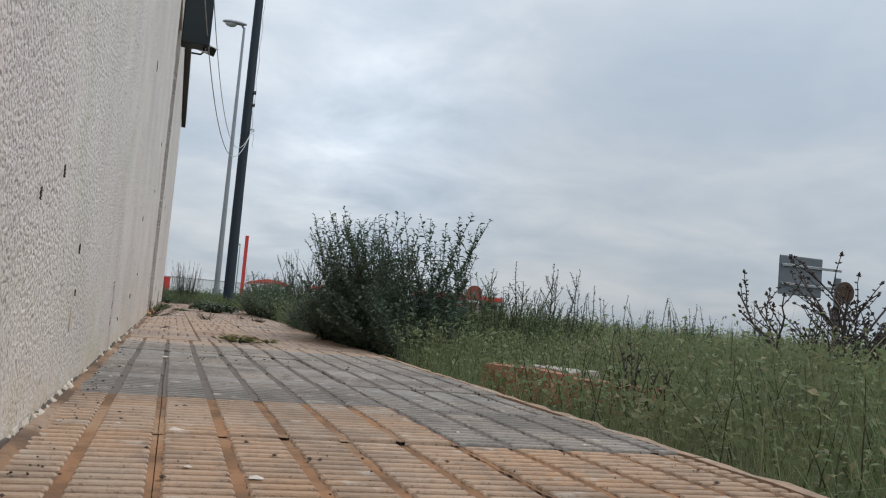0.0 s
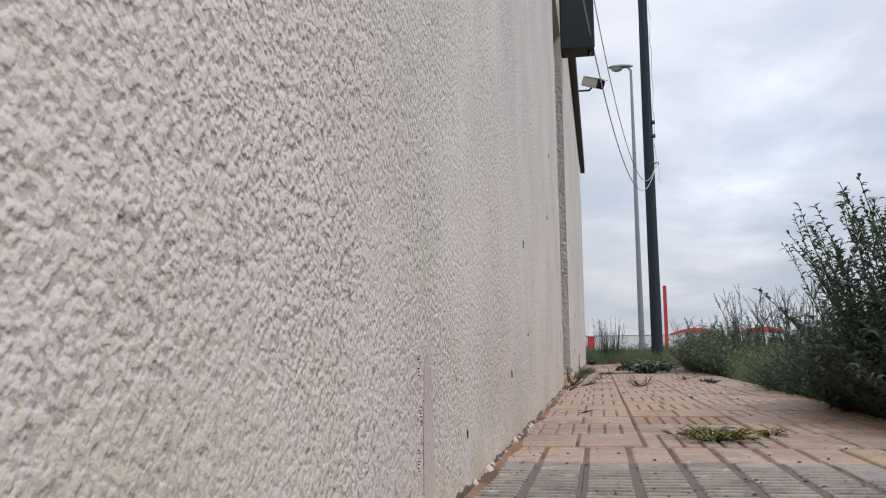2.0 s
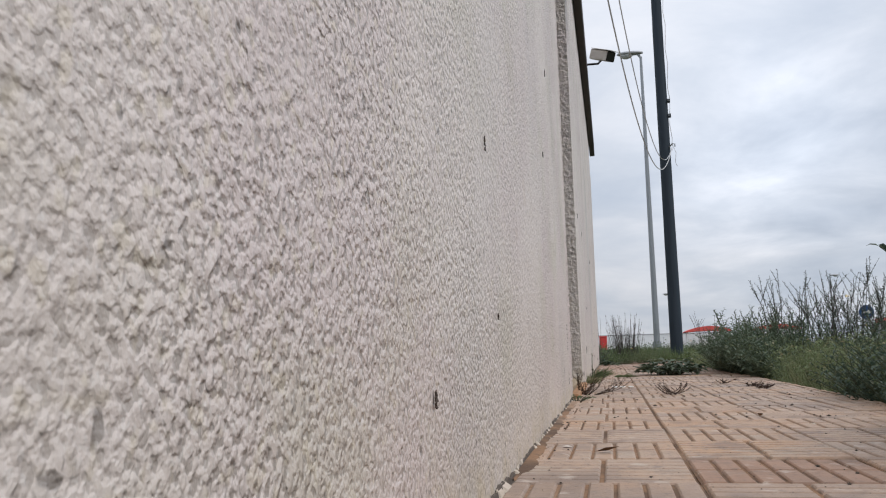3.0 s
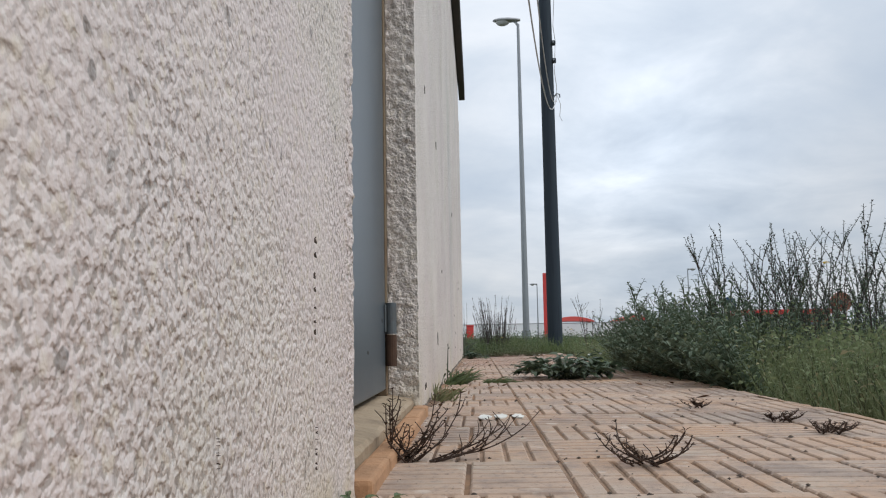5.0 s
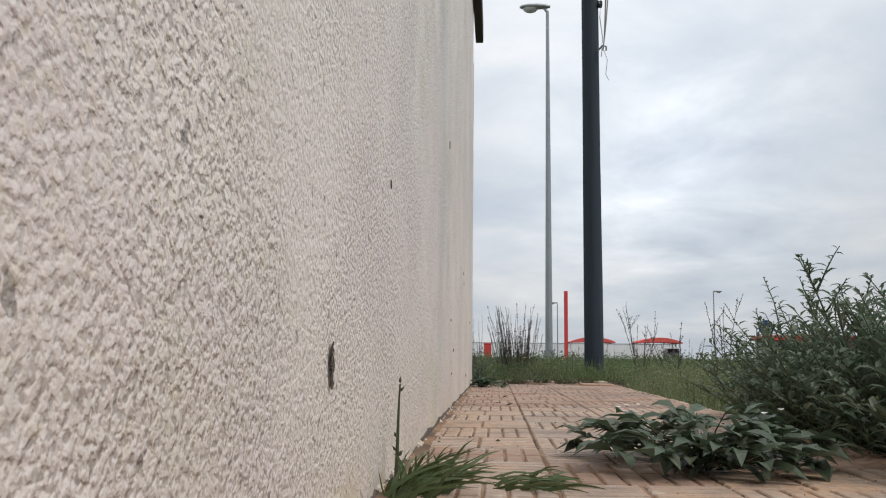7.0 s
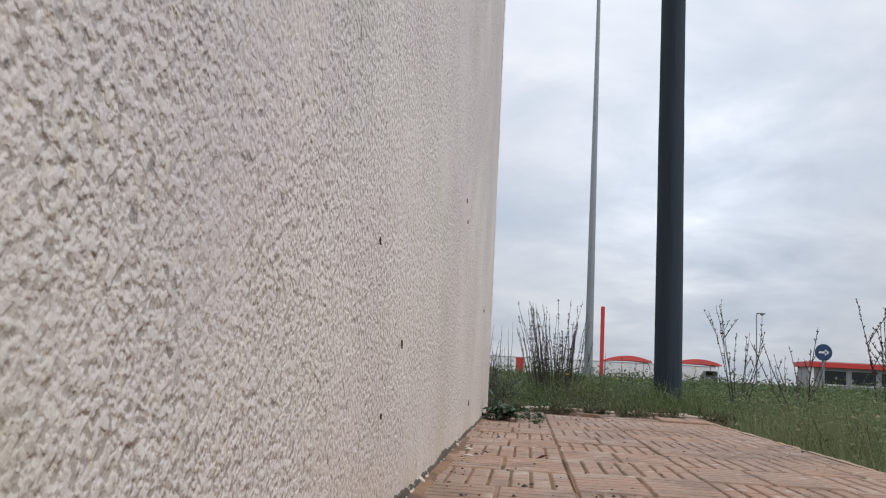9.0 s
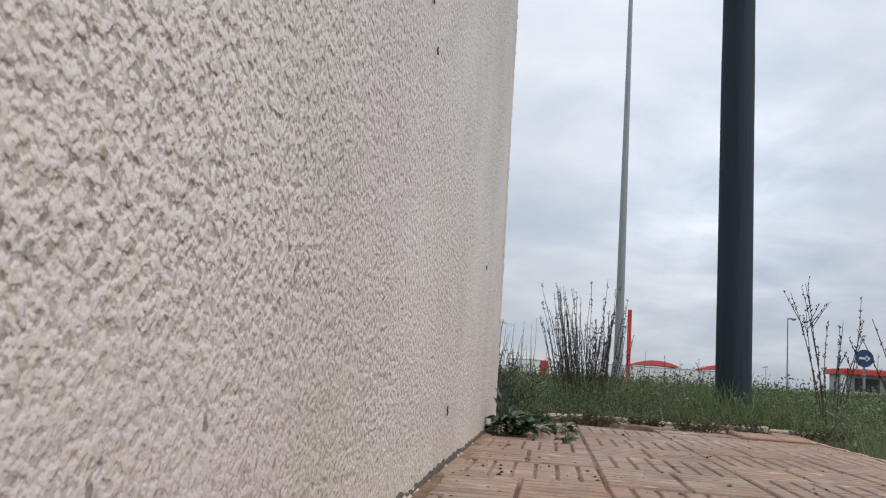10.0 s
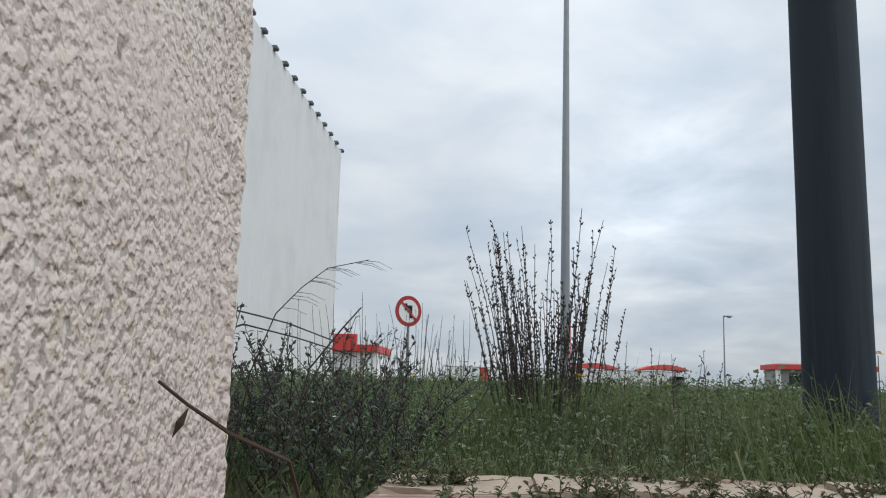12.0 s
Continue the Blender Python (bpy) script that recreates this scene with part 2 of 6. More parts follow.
def door_paint():
    """Glossy grey-blue paint, dusty in places, with rust breaking out at random and along the foot."""
    p = Mat("grey_blue_door_paint", (0.060, 0.082, 0.099), 0.36, coords="World")
    p.tint(p.span(p.noise(2.5, 5), 0.45, 0.75), (0.088, 0.112, 0.128), 0.6)
    p.tint(p.span(p.noise(7, 5, stretch=(1, 1, 0.15), offset=4), 0.55, 0.72), (0.058, 0.075, 0.088), 0.6)
    p.tint(p.span(p.noise(55, 3, offset=8), 0.73, 0.77), (0.045, 0.030, 0.022), 0.9)
    p.tint(p.times(p.span(p.axis(2), 0.055, 0.13, 1.0, 0.0), p.span(p.noise(60, 4, offset=9), 0.60, 0.70)), (0.075, 0.048, 0.032), 0.7)
    p.bump(p.noise(3.5, 2), 0.006, 0.25)
    p.bump(p.noise(160, 3), 0.0006, 0.4)
    return p.done(0.6)


DOOR_PAINT = door_paint()
DOOR_FRAME = plain("rusty_door_frame", (0.22, 0.17, 0.11), 0.7, 0.2, worn=(0.15, 0.08, 0.04), scale=12, relief=0.001)
STEEL = plain("hinge_steel", (0.14, 0.16, 0.17), 0.45, 0.5, worn=(0.10, 0.08, 0.06), scale=30)
RUST = plain("rusted_steel", (0.095, 0.055, 0.036), 0.8, 0.3, worn=(0.06, 0.035, 0.025), scale=30, relief=0.001)
SILL = plain("worn_cement_sill", (0.34, 0.265, 0.180), 0.85, worn=(0.14, 0.10, 0.067), scale=11, relief=0.004)
SILL_EDGE = plain("terracotta_sill_edge", (0.44, 0.25, 0.135), 0.85, worn=(0.27, 0.155, 0.085), scale=14, relief=0.004)
PATCH_BEIGE = plain("smooth_pinkish_plaster", (0.53, 0.445, 0.415), 0.85, worn=(0.42, 0.345, 0.31), scale=18, relief=0.004)
PATCH_OCHRE = plain("ochre_stained_render", (0.54, 0.44, 0.32), 0.92, worn=(0.55, 0.50, 0.42), scale=45, relief=0.004)
HOLE = plain("dark_hole", (0.105, 0.085, 0.070), 0.95, worn=(0.035, 0.028, 0.022), scale=70)
MORTAR = plain("crumbling_mortar", (0.55, 0.48, 0.40), 0.95, worn=(0.33, 0.26, 0.2), scale=25, relief=0.004)
DARK_METAL = plain("dark_painted_metal", (0.022, 0.033, 0.041), 0.6, 0.1, worn=(0.030, 0.038, 0.044), scale=6)
BROWN_METAL = plain("brown_painted_metal", (0.030, 0.024, 0.023), 0.6, 0.1, worn=(0.05, 0.035, 0.03), scale=6)
CCTV_WHITE = plain("camera_housing_grey", (0.55, 0.55, 0.54), 0.4, worn=(0.40, 0.40, 0.39))
LENS_BLACK = plain("black_plastic", (0.015, 0.015, 0.017), 0.25, worn=(0.02, 0.02, 0.022))
GALV = plain("galvanised_steel", (0.30, 0.32, 0.34), 0.5, 0.5, worn=(0.22, 0.235, 0.25), scale=3)
LAMP_GREY = plain("lamp_head_grey", (0.33, 0.34, 0.35), 0.5, 0.3, worn=(0.24, 0.25, 0.26))
LAMP_GLASS = plain("lamp_bowl", (0.42, 0.43, 0.42), 0.25, worn=(0.36, 0.37, 0.36))
CABLE_WHITE = plain("pale_cable", (0.50, 0.50, 0.50), 0.5, worn=(0.35, 0.35, 0.35))
CABLE_BLACK = plain("black_cable", (0.03, 0.03, 0.032), 0.5, worn=(0.05, 0.05, 0.05))
RED = plain("red_paint", (0.62, 0.055, 0.05), 0.5, worn=(0.5, 0.07, 0.055), scale=1.5)
CANOPY_RED = plain("red_canopy_fabric", (0.72, 0.115, 0.10), 0.8, worn=(0.60, 0.09, 0.08), scale=0.8)
DULL_RED = plain("dull_red_paint", (0.24, 0.075, 0.05), 0.7, worn=(0.16, 0.06, 0.045), scale=4)
RED_BRICK = plain("red_brick", (0.42, 0.20, 0.13), 0.9, worn=(0.36, 0.22, 0.155), scale=12, relief=0.004)
STONE = plain("pale_stone", (0.42, 0.40, 0.36), 0.9, worn=(0.28, 0.26, 0.23), scale=9, relief=0.006)
WHITE_CLAD = plain("white_cladding", (0.74, 0.75, 0.76), 0.5, worn=(0.62, 0.63, 0.64), scale=0.8)
CLAD_EDGE = plain("dark_sheet_edge", (0.12, 0.12, 0.125), 0.6, worn=(0.2, 0.2, 0.2))
FAR_WHITE = plain("far_white_wall", (0.86, 0.87, 0.88), 0.7, worn=(0.74, 0.75, 0.77), scale=0.3)
FAR_GREY = plain("far_grey_wall", (0.34, 0.34, 0.35), 0.7, worn=(0.22, 0.22, 0.24), scale=0.4)
SIGN_WHITE = plain("sign_white", (0.74, 0.74, 0.74), 0.4, worn=(0.66, 0.66, 0.66))
SIGN_RED = plain("sign_red", (0.36, 0.035, 0.035), 0.4, worn=(0.3, 0.04, 0.04))
SIGN_BLUE = plain("sign_blue", (0.03, 0.07, 0.16), 0.4, worn=(0.03, 0.06, 0.13))
SIGN_BACK = plain("sign_back_metal", (0.16, 0.18, 0.20), 0.5, 0.4, worn=(0.12, 0.14, 0.15), scale=2)
GLASS_DARK = plain("dark_window_glass", (0.02, 0.023, 0.027), 0.15, worn=(0.025, 0.028, 0.03))
TYRE = plain("rubber", (0.02, 0.02, 0.02), 0.9)
CAR_GREY = plain("grey_car_paint", (0.10, 0.11, 0.13), 0.3, 0.3, worn=(0.09, 0.10, 0.12))
DEAD_LEAF = plain("dead_leaves", (0.16, 0.085, 0.045), 0.85, worn=(0.08, 0.05, 0.03), scale=30, island=True)
GRIT = plain("dark_grit", (0.055, 0.042, 0.035), 0.95, worn=(0.10, 0.08, 0.06), scale=40, island=True)
PALE_CRUMB = plain("pale_crumbs", (0.62, 0.56, 0.50), 0.9, worn=(0.45, 0.38, 0.32), scale=30)


def pole_wood():
    p = Mat("tarred_pole_wood", (0.034, 0.047, 0.063), 0.85)
    p.tint(p.span(p.noise(9, 5, stretch=(1, 1, 0.05)), 0.45, 0.7), (0.042, 0.057, 0.068), 0.6)
    p.tint(p.span(p.noise(40, 4, stretch=(1, 1, 0.04)), 0.5, 0.75), (0.018, 0.025, 0.034), 0.6)
    p.bump(p.noise(55, 4, stretch=(1, 1, 0.04)), 0.004, 0.6)
    return p.done(0.3)


POLE_WOOD = pole_wood()


# ---- building helpers ----
def empty(name, at, label, category, group="", kind=""):
    ob = new(name)
    ob.empty_display_size = 0.05
    ob.location = at
    return tagged(ob, label, category, group, kind)


def part(name, bm, material, parent=None, label="", smooth=False):
    """Links a bmesh, in world places, as one mesh object under a thing or a part."""
    me = bpy.data.meshes.new(name)
    bm.to_mesh(me)
    bm.free()
    for m in material if isinstance(material, (list, tuple)) else [material]:
        me.materials.append(m)
    if smooth:
        me.polygons.foreach_set("use_smooth", [True] * len(me.polygons))
    ob = new(name, me)
    if parent:
        top = parent
        while top.parent:
            top = top.parent
        ob.parent = parent
        if parent is top:
            ob.matrix_parent_inverse = Matrix.Translation(-Vector(top.location))
    if label:
        tagged(ob, label)
    return ob


def raw(name, verts, faces, material, parent=None, label="", smooth=False, slots=None):
    me = bpy.data.meshes.new(name)
    me.from_pydata([tuple(v) for v in verts], [], faces)
    for m in material if isinstance(material, (list, tuple)) else [material]:
        me.materials.append(m)
    if slots is not None:
        me.polygons.foreach_set("material_index", slots)
    if smooth:
        me.polygons.foreach_set("use_smooth", [True] * len(me.polygons))
    ob = new(name, me)
    if parent:
        top = parent
        while top.parent:
            top = top.parent
        ob.parent = parent
        if parent is top:
            ob.matrix_parent_inverse = Matrix.Translation(-Vector(top.location))
    if label:
        tagged(ob, label)
    return ob


def box(x0, x1, y0, y1, z0, z1, bevel=0.0, seg=1, bm=None):
    bm = bm or bmesh.new()
    m = Matrix.LocRotScale(((x0 + x1) / 2, (y0 + y1) / 2, (z0 + z1) / 2), None, (x1 - x0, y1 - y0, z1 - z0))
    made = bmesh.ops.create_cube(bm, size=1, matrix=m)
    if bevel:
        edges = list({e for v in made["verts"] for e in v.link_edges})
        bmesh.ops.bevel(bm, geom=edges, offset=bevel, segments=seg, affect="EDGES", profile=0.6)
    return bm


def rod(a, b, r0, r1=None, n=12, bm=None):
    """A tapered round bar from a to b."""
    bm = bm or bmesh.new()
    a, b = Vector(a), Vector(b)
    d = b - a
    m = Matrix.Translation((a + b) / 2) @ d.to_track_quat("Z", "Y").to_matrix().to_4x4()
    bmesh.ops.create_cone(bm, cap_ends=True, segments=n, radius1=r0, radius2=r0 if r1 is None else r1, depth=d.length, matrix=m)
    return bm


def tube(points, r, n=6, bm=None):
    """A round bar along points."""
    bm = bm or bmesh.new()
    pts = [Vector(p) for p in points]
    rings = []
    for i, p in enumerate(pts):
        d = (pts[min(i + 1, len(pts) - 1)] - pts[max(i - 1, 0)]).normalized()
        q = d.to_track_quat("Z", "Y")
        rr = r[i] if isinstance(r, (list, tuple)) else r
        rings.append([bm.verts.new(p + q @ Vector((rr * math.cos(2 * math.pi * k / n), rr * math.sin(2 * math.pi * k / n), 0))) for k in range(n)])
    for u, v in zip(rings, rings[1:]):
        for k in range(n):
            bm.faces.new((u[k], u[(k + 1) % n], v[(k + 1) % n], v[k]))
    bm.faces.new(rings[0][::-1])
    bm.faces.new(rings[-1])
    return bm


def sag(a, b, drop, n=14):
    a, b = Vector(a), Vector(b)
    return [a.lerp(b, i / n) - Vector((0, 0, drop * 4 * (i / n) * (1 - i / n))) for i in range(n + 1)]


# ---- ground ----
WALL_X = -0.176
PAVE_END = 13.2


def edge_x(y):
    """Where the pavement's free edge runs."""
    return 0.665 + 0.012 * max(y, 0.0)


def ground():
    xs = np.concatenate([-np.geomspace(2500, 2.0, 14), np.linspace(-1.5, 8, 40), np.geomspace(9, 2500, 14)])
    ys = np.concatenate([-np.geomspace(2500, 3.0, 12), np.linspace(-2, 24, 70), np.geomspace(26, 2500, 18)])
    verts, faces = [], []
    for y in ys:
        for x in xs:
            d = max(abs(x - 0.3) - 0.9, y - 14, 0.0)
            z = -0.05 + 0.025 * noise.noise((x * 0.8, y * 0.8, 0)) * min(1, d) + 0.02 * noise.noise((x * 0.15, y * 0.15, 4))
            verts.append((x, y, z - (0.015 if d == 0 else 0)))
    w = len(xs)
    for j in range(len(ys) - 1):
        for i in range(w - 1):
            a = j * w + i
            faces.append((a, a + 1, a + 1 + w, a + w))
    ob = raw("ground", verts, faces, SOIL, smooth=True)
    tagged(ob, "dry brown soil under the overgrown verge", "ground", kind="structure")


ground()


# ---- the whitewashed building ----
WALL_END, DOOR_0, DOOR_1, DOOR_TOP = 12.36, 5.50, 6.53, 2.06
LEAF_X = -0.245


def rough_sheet(bm, p0, u, v, nu, nv, normal, amp, seed, hold=()):
    """A grid of nu by nv cells from p0 along u and v, roughened along its normal; hold names the sides that stay put."""
    rng = np.random.default_rng(seed)
    h = rng.normal(0, 1, (nv + 1, nu + 1))
    h = h + 0.5 * (np.roll(h, 1, 0) + np.roll(h, 1, 1))
    grid = []
    for j in range(nv + 1):
        row = []
        for i in range(nu + 1):
            a = 0.0 if ("u0" in hold and i == 0) or ("u1" in hold and i == nu) or ("v1" in hold and j == nv) else amp * h[j, i]
            row.append(bm.verts.new(Vector(p0) + Vector(u) * (i / nu) + Vector(v) * (j / nv) + Vector(normal) * a))
        grid.append(row)
    for j in range(nv):
        for i in range(nu):
            bm.faces.new((grid[j][i], grid[j][i + 1], grid[j + 1][i + 1], grid[j + 1][i]))
    return grid


def close_arris(one, two):
    """Bring the last column of one sheet and the first of the next together."""
    for a, b in zip(one, two):
        m = (a[-1].co + b[0].co) / 2
        a[-1].co, b[0].co = m, m.copy()


def building():
    top = 5.2
    e = empty("building", (-2.2, 6.0, 0), "low white roughcast building beside the narrow pavement", "building", kind="structure")
    bm = bmesh.new()
    # plain faces of the long wall, pieces round the door opening
    back = WALL_X - 0.30
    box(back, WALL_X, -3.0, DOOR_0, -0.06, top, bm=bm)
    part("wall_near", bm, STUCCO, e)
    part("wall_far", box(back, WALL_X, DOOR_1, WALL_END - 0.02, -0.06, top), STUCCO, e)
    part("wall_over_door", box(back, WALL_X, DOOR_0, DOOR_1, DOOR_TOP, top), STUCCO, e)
    # roughly cast arrises, modelled in relief
    bm = bmesh.new()
    one = rough_sheet(bm, (WALL_X - 0.002, DOOR_0 - 0.05, -0.02), (0.005, 0.052, 0), (0, 0, 1.6), 9, 290, (1, 0, 0), 0.0011, 1, ("u0",))
    two = rough_sheet(bm, (WALL_X + 0.003, DOOR_0 + 0.002, -0.02), (-0.075, 0, 0), (0, 0, 1.6), 13, 290, (0, 1, 0), 0.0013, 2)
    close_arris(one, two)
    part("arris", bm, STUCCO, e, smooth=True)
    bm = bmesh.new()
    one = rough_sheet(bm, (LEAF_X + 0.004, DOOR_1 - 0.003, -0.02), (WALL_X - LEAF_X - 0.002, 0, 0), (0, 0, 1.9), 13, 340, (0, -1, 0), 0.0016, 3)
    two = rough_sheet(bm, (WALL_X + 0.003, DOOR_1 - 0.003, -0.02), (-0.005, 0.06, 0), (0, 0, 1.9), 10, 340, (1, 0, 0), 0.0009, 4, ("u1",))
    close_arris(one, two)
    part("arris", bm, STUCCO, e, smooth=True)
    bm = bmesh.new()
    one = rough_sheet(bm, (WALL_X - 0.002, WALL_END - 0.06, -0.04), (0.005, 0.06, 0), (0, 0, 2.2), 10, 380, (1, 0, 0), 0.0010, 5, ("u0",))
    two = rough_sheet(bm, (WALL_X + 0.003, WALL_END, -0.04), (-0.09, 0, 0), (0, 0, 2.2), 15, 380, (0, 1, 0), 0.0010, 6)
    close_arris(one, two)
    part("arris", bm, STUCCO, e, smooth=True)
    part("wall_end", box(-4.5, WALL_X - 0.005, WALL_END - 0.02, WALL_END - 0.001, -0.06, top), STUCCO, e)
    part("wall_start", box(-4.5, back, -3.0, -2.7, -0.06, top), STUCCO, e)
    part("wall_back", box(-4.5, -4.2, -2.7, WALL_END - 0.02, -0.06, top), STUCCO, e)
    part("roof", box(-4.5, WALL_X, -3.0, WALL_END, top + 0.002, top + 0.15), FAR_GREY, e)
    part("interior_floor", box(-4.2, back - 0.002, -2.7, WALL_END - 0.03, -0.05, 0.02), FAR_GREY, e)
    return e


HOUSE = building()


def chip(y, z, h, w, seed):
    """A small ragged dark hole, or a broken line of crumbled render, slightly sunk in its rim."""
    rng = random.Random(seed)
    long = h > 5 * w
    if long:
        spots = [(rng.uniform(-1.2, 1.2), (k + 0.5) / 7 - 0.5 + rng.uniform(-0.05, 0.05), rng.uniform(0.25, 0.9), rng.uniform(0.015, 0.075)) for k in range(7)]
    else:
        spots = [(0.0, 0.05, 0.8, 0.62), (rng.uniform(-0.3, 0.3), 0.34, 0.5, 0.42), (rng.uniform(-0.3, 0.3), -0.32, 0.55, 0.45), (rng.uniform(-0.7, 0.7), rng.uniform(-0.5, 0.5), 0.24, 0.2)]
    bm = bmesh.new()
    for dy, dz, sw, sh in spots:
        n = 13
        outer, inner = [], []
        cy, cz, ww, hh = y + dy * w * 0.5, z + dz * h * 0.8, w * 0.72 * sw, h * 0.8 * sh
        for k in range(n):
            a = 2 * math.pi * k / n
            j = rng.uniform(0.4, 1.35)
            lift = rng.uniform(0.0022, 0.0034)
            outer.append(bm.verts.new((WALL_X + lift + 0.0008 * len(inner) / n, cy + ww * 0.5 * j * math.cos(a), cz + hh * 0.5 * (0.45 + 0.55 * j) * math.sin(a))))
            inner.append(bm.verts.new((WALL_X + 0.0014 + 0.0004 * abs(dz), cy + ww * 0.28 * j * math.cos(a), cz + hh * 0.3 * (0.45 + 0.55 * j) * math.sin(a))))
        for k in range(n):
            bm.faces.new((outer[k], outer[(k + 1) % n], inner[(k + 1) % n], inner[k]))
        bm.faces.new(inner)
    part("hole", bm, HOLE, HOUSE, "small dark hole in the render")


for k, (y, z, h, w) in enumerate([
    (1.401, 0.209, 0.018, 0.010), (1.411, 0.145, 0.012, 0.007), (0.985, 0.245, 0.016, 0.010), (1.140, 0.288, 0.018, 0.009),
    (2.260, 0.160, 0.032, 0.004), (2.266, 0.115, 0.026, 0.003), (2.255, 0.075, 0.028, 0.004), (3.124, 0.131, 0.018, 0.016),
    (3.460, 0.419, 0.022, 0.012), (3.210, 0.940, 0.045, 0.014), (4.490, 0.638, 0.018, 0.012), (3.532, 0.212, 0.010, 0.006),
    (4.690, 0.905, 0.025, 0.014), (5.284, 0.210, 0.110, 0.0025), (5.290, 0.080, 0.050, 0.003),
    (5.018, 0.111, 0.022, 0.003), (7.485, 0.170, 0.050, 0.046), (9.470, 0.876, 0.030, 0.020), (7.910, 0.428, 0.015, 0.010),
    (7.580, 0.851, 0.035, 0.018), (6.930, 0.863, 0.030, 0.014), (9.838, 0.204, 0.014, 0.009), (10.776, 0.573, 0.012, 0.010)] + [
    (10.827, 0.532, 0.012, 0.010), (9.711, 0.121, 0.008, 0.006), (9.640, 0.305, 0.010, 0.007), (11.165, 0.086, 0.018, 0.014),
    (6.760, 0.050, 0.020, 0.006), (6.800, 0.052, 0.018, 0.006), (11.750, 0.380, 0.014, 0.010), (2.550, 0.072, 0.012, 0.005)]):
    chip(y, z, h, w, k)


def wall_foot():
    """Crumbs of mortar and the dark gap where the wall meets the pavement."""
    rng = random.Random(5)
    verts, faces = [], []
    y = -0.2
    while y < WALL_END:
        step = rng.uniform(0.015, 0.05)
        if not DOOR_0 - 0.01 < y < DOOR_1 + 0.01 and rng.random() < 0.75:
            w, h = rng.uniform(0.004, 0.015), rng.uniform(0.004, 0.014)
            b = len(verts)
            for (u, v, t) in ((0, 0, 0), (0, 1, 0), (1, 1, 0), (1, 0, 0), (0.1, 0.1, 1), (0.1, 0.9, 1), (0.6, 0.8, 0.6), (0.6, 0.2, 0.6)):
                verts.append((WALL_X + u * w + rng.uniform(-0.001, 0.001), y + v * step, -0.004 + t * h + rng.uniform(-0.001, 0.002)))
            faces += [(b + 4, b + 5, b + 6, b + 7)[::-1], (b + 3, b + 2, b + 6, b + 7), (b, b + 3, b + 7, b + 4), (b + 2, b + 1, b + 5, b + 6)]
        y += step * rng.uniform(0.8, 1.6)
    raw("mortar_crumbs", verts, faces, MORTAR, HOUSE, "crumbling mortar along the foot of the wall")
    bm = box(WALL_X + 0.001, WALL_X + 0.010, -1.0, DOOR_0 - 0.02, -0.03, -0.001)
    box(WALL_X + 0.001, WALL_X + 0.010, DOOR_1 + 0.02, WALL_END, -0.03, -0.001, bm=bm)
    part("joint", bm, HOLE, HOUSE)
    for y0, y1 in ((0.2, DOOR_0 - 0.02), (DOOR_1 + 0.02, WALL_END - 0.02)):
        verts, faces = [], []
        n = int((y1 - y0) / 0.008)
        for i in range(n + 1):
            y = y0 + (y1 - y0) * i / n
            top = (0.0042 if y < 8.5 else 0.0095) + 0.009 * noise.noise((y * 5, 2, 0)) + 0.006 * noise.noise((y * 34, 5, 0)) + rng.uniform(-0.001, 0.001)
            x = WALL_X + 0.0032
            verts += [(x + 0.002, y, -0.002), (x, y, max(top, 0.0005)), (WALL_X - 0.002, y, max(top, 0.0005) + 0.001)]
        for i in range(n):
            a = 3 * i
            faces += [(a, a + 3, a + 4, a + 1), (a + 1, a + 4, a + 5, a + 2)]
        raw("crack", verts, faces, HOLE, HOUSE, "ragged dark crack along the foot of the wall")


wall_foot()


def dirt_strip(y0, y1, w, seed):
    """Reddish dirt gathered in the angle between wall and tiles."""
    rng = random.Random(seed)
    verts, faces = [], []
    n = int((y1 - y0) / 0.02)
    for i in range(n + 1):
        y = y0 + (y1 - y0) * i / n
        e = min(1.0, i / 6, (n - i) / 6)
        ww = 0.004 + e * w * (0.55 + 0.6 * noise.noise((y * 6, seed, 0)) + 0.25 * noise.noise((y * 35, seed, 3)) + rng.uniform(-0.1, 0.1))
        verts += [(WALL_X + 0.004, y, 0.0025 * e + 0.0005), (WALL_X + 0.004 + max(ww, 0.003) * 0.6, y, 0.0022), (WALL_X + 0.004 + max(ww, 0.004), y, -0.0030)]
    for i in range(n):
        a = i * 3
        faces += [(a, a + 1, a + 4, a + 3), (a + 1, a + 2, a + 5, a + 4)]
    ob = raw("dirt", verts, faces, JOINT, smooth=True)
    tagged(ob, "reddish dirt gathered along the foot of the wall", "dirt", kind="stuff")


dirt_strip(0.3, 3.4, 0.024, 1)
dirt_strip(3.6, 5.45, 0.03, 2)
dirt_strip(6.6, 9.4, 0.03, 3)
dirt_strip(9.2, 12.2, 0.035, 4)


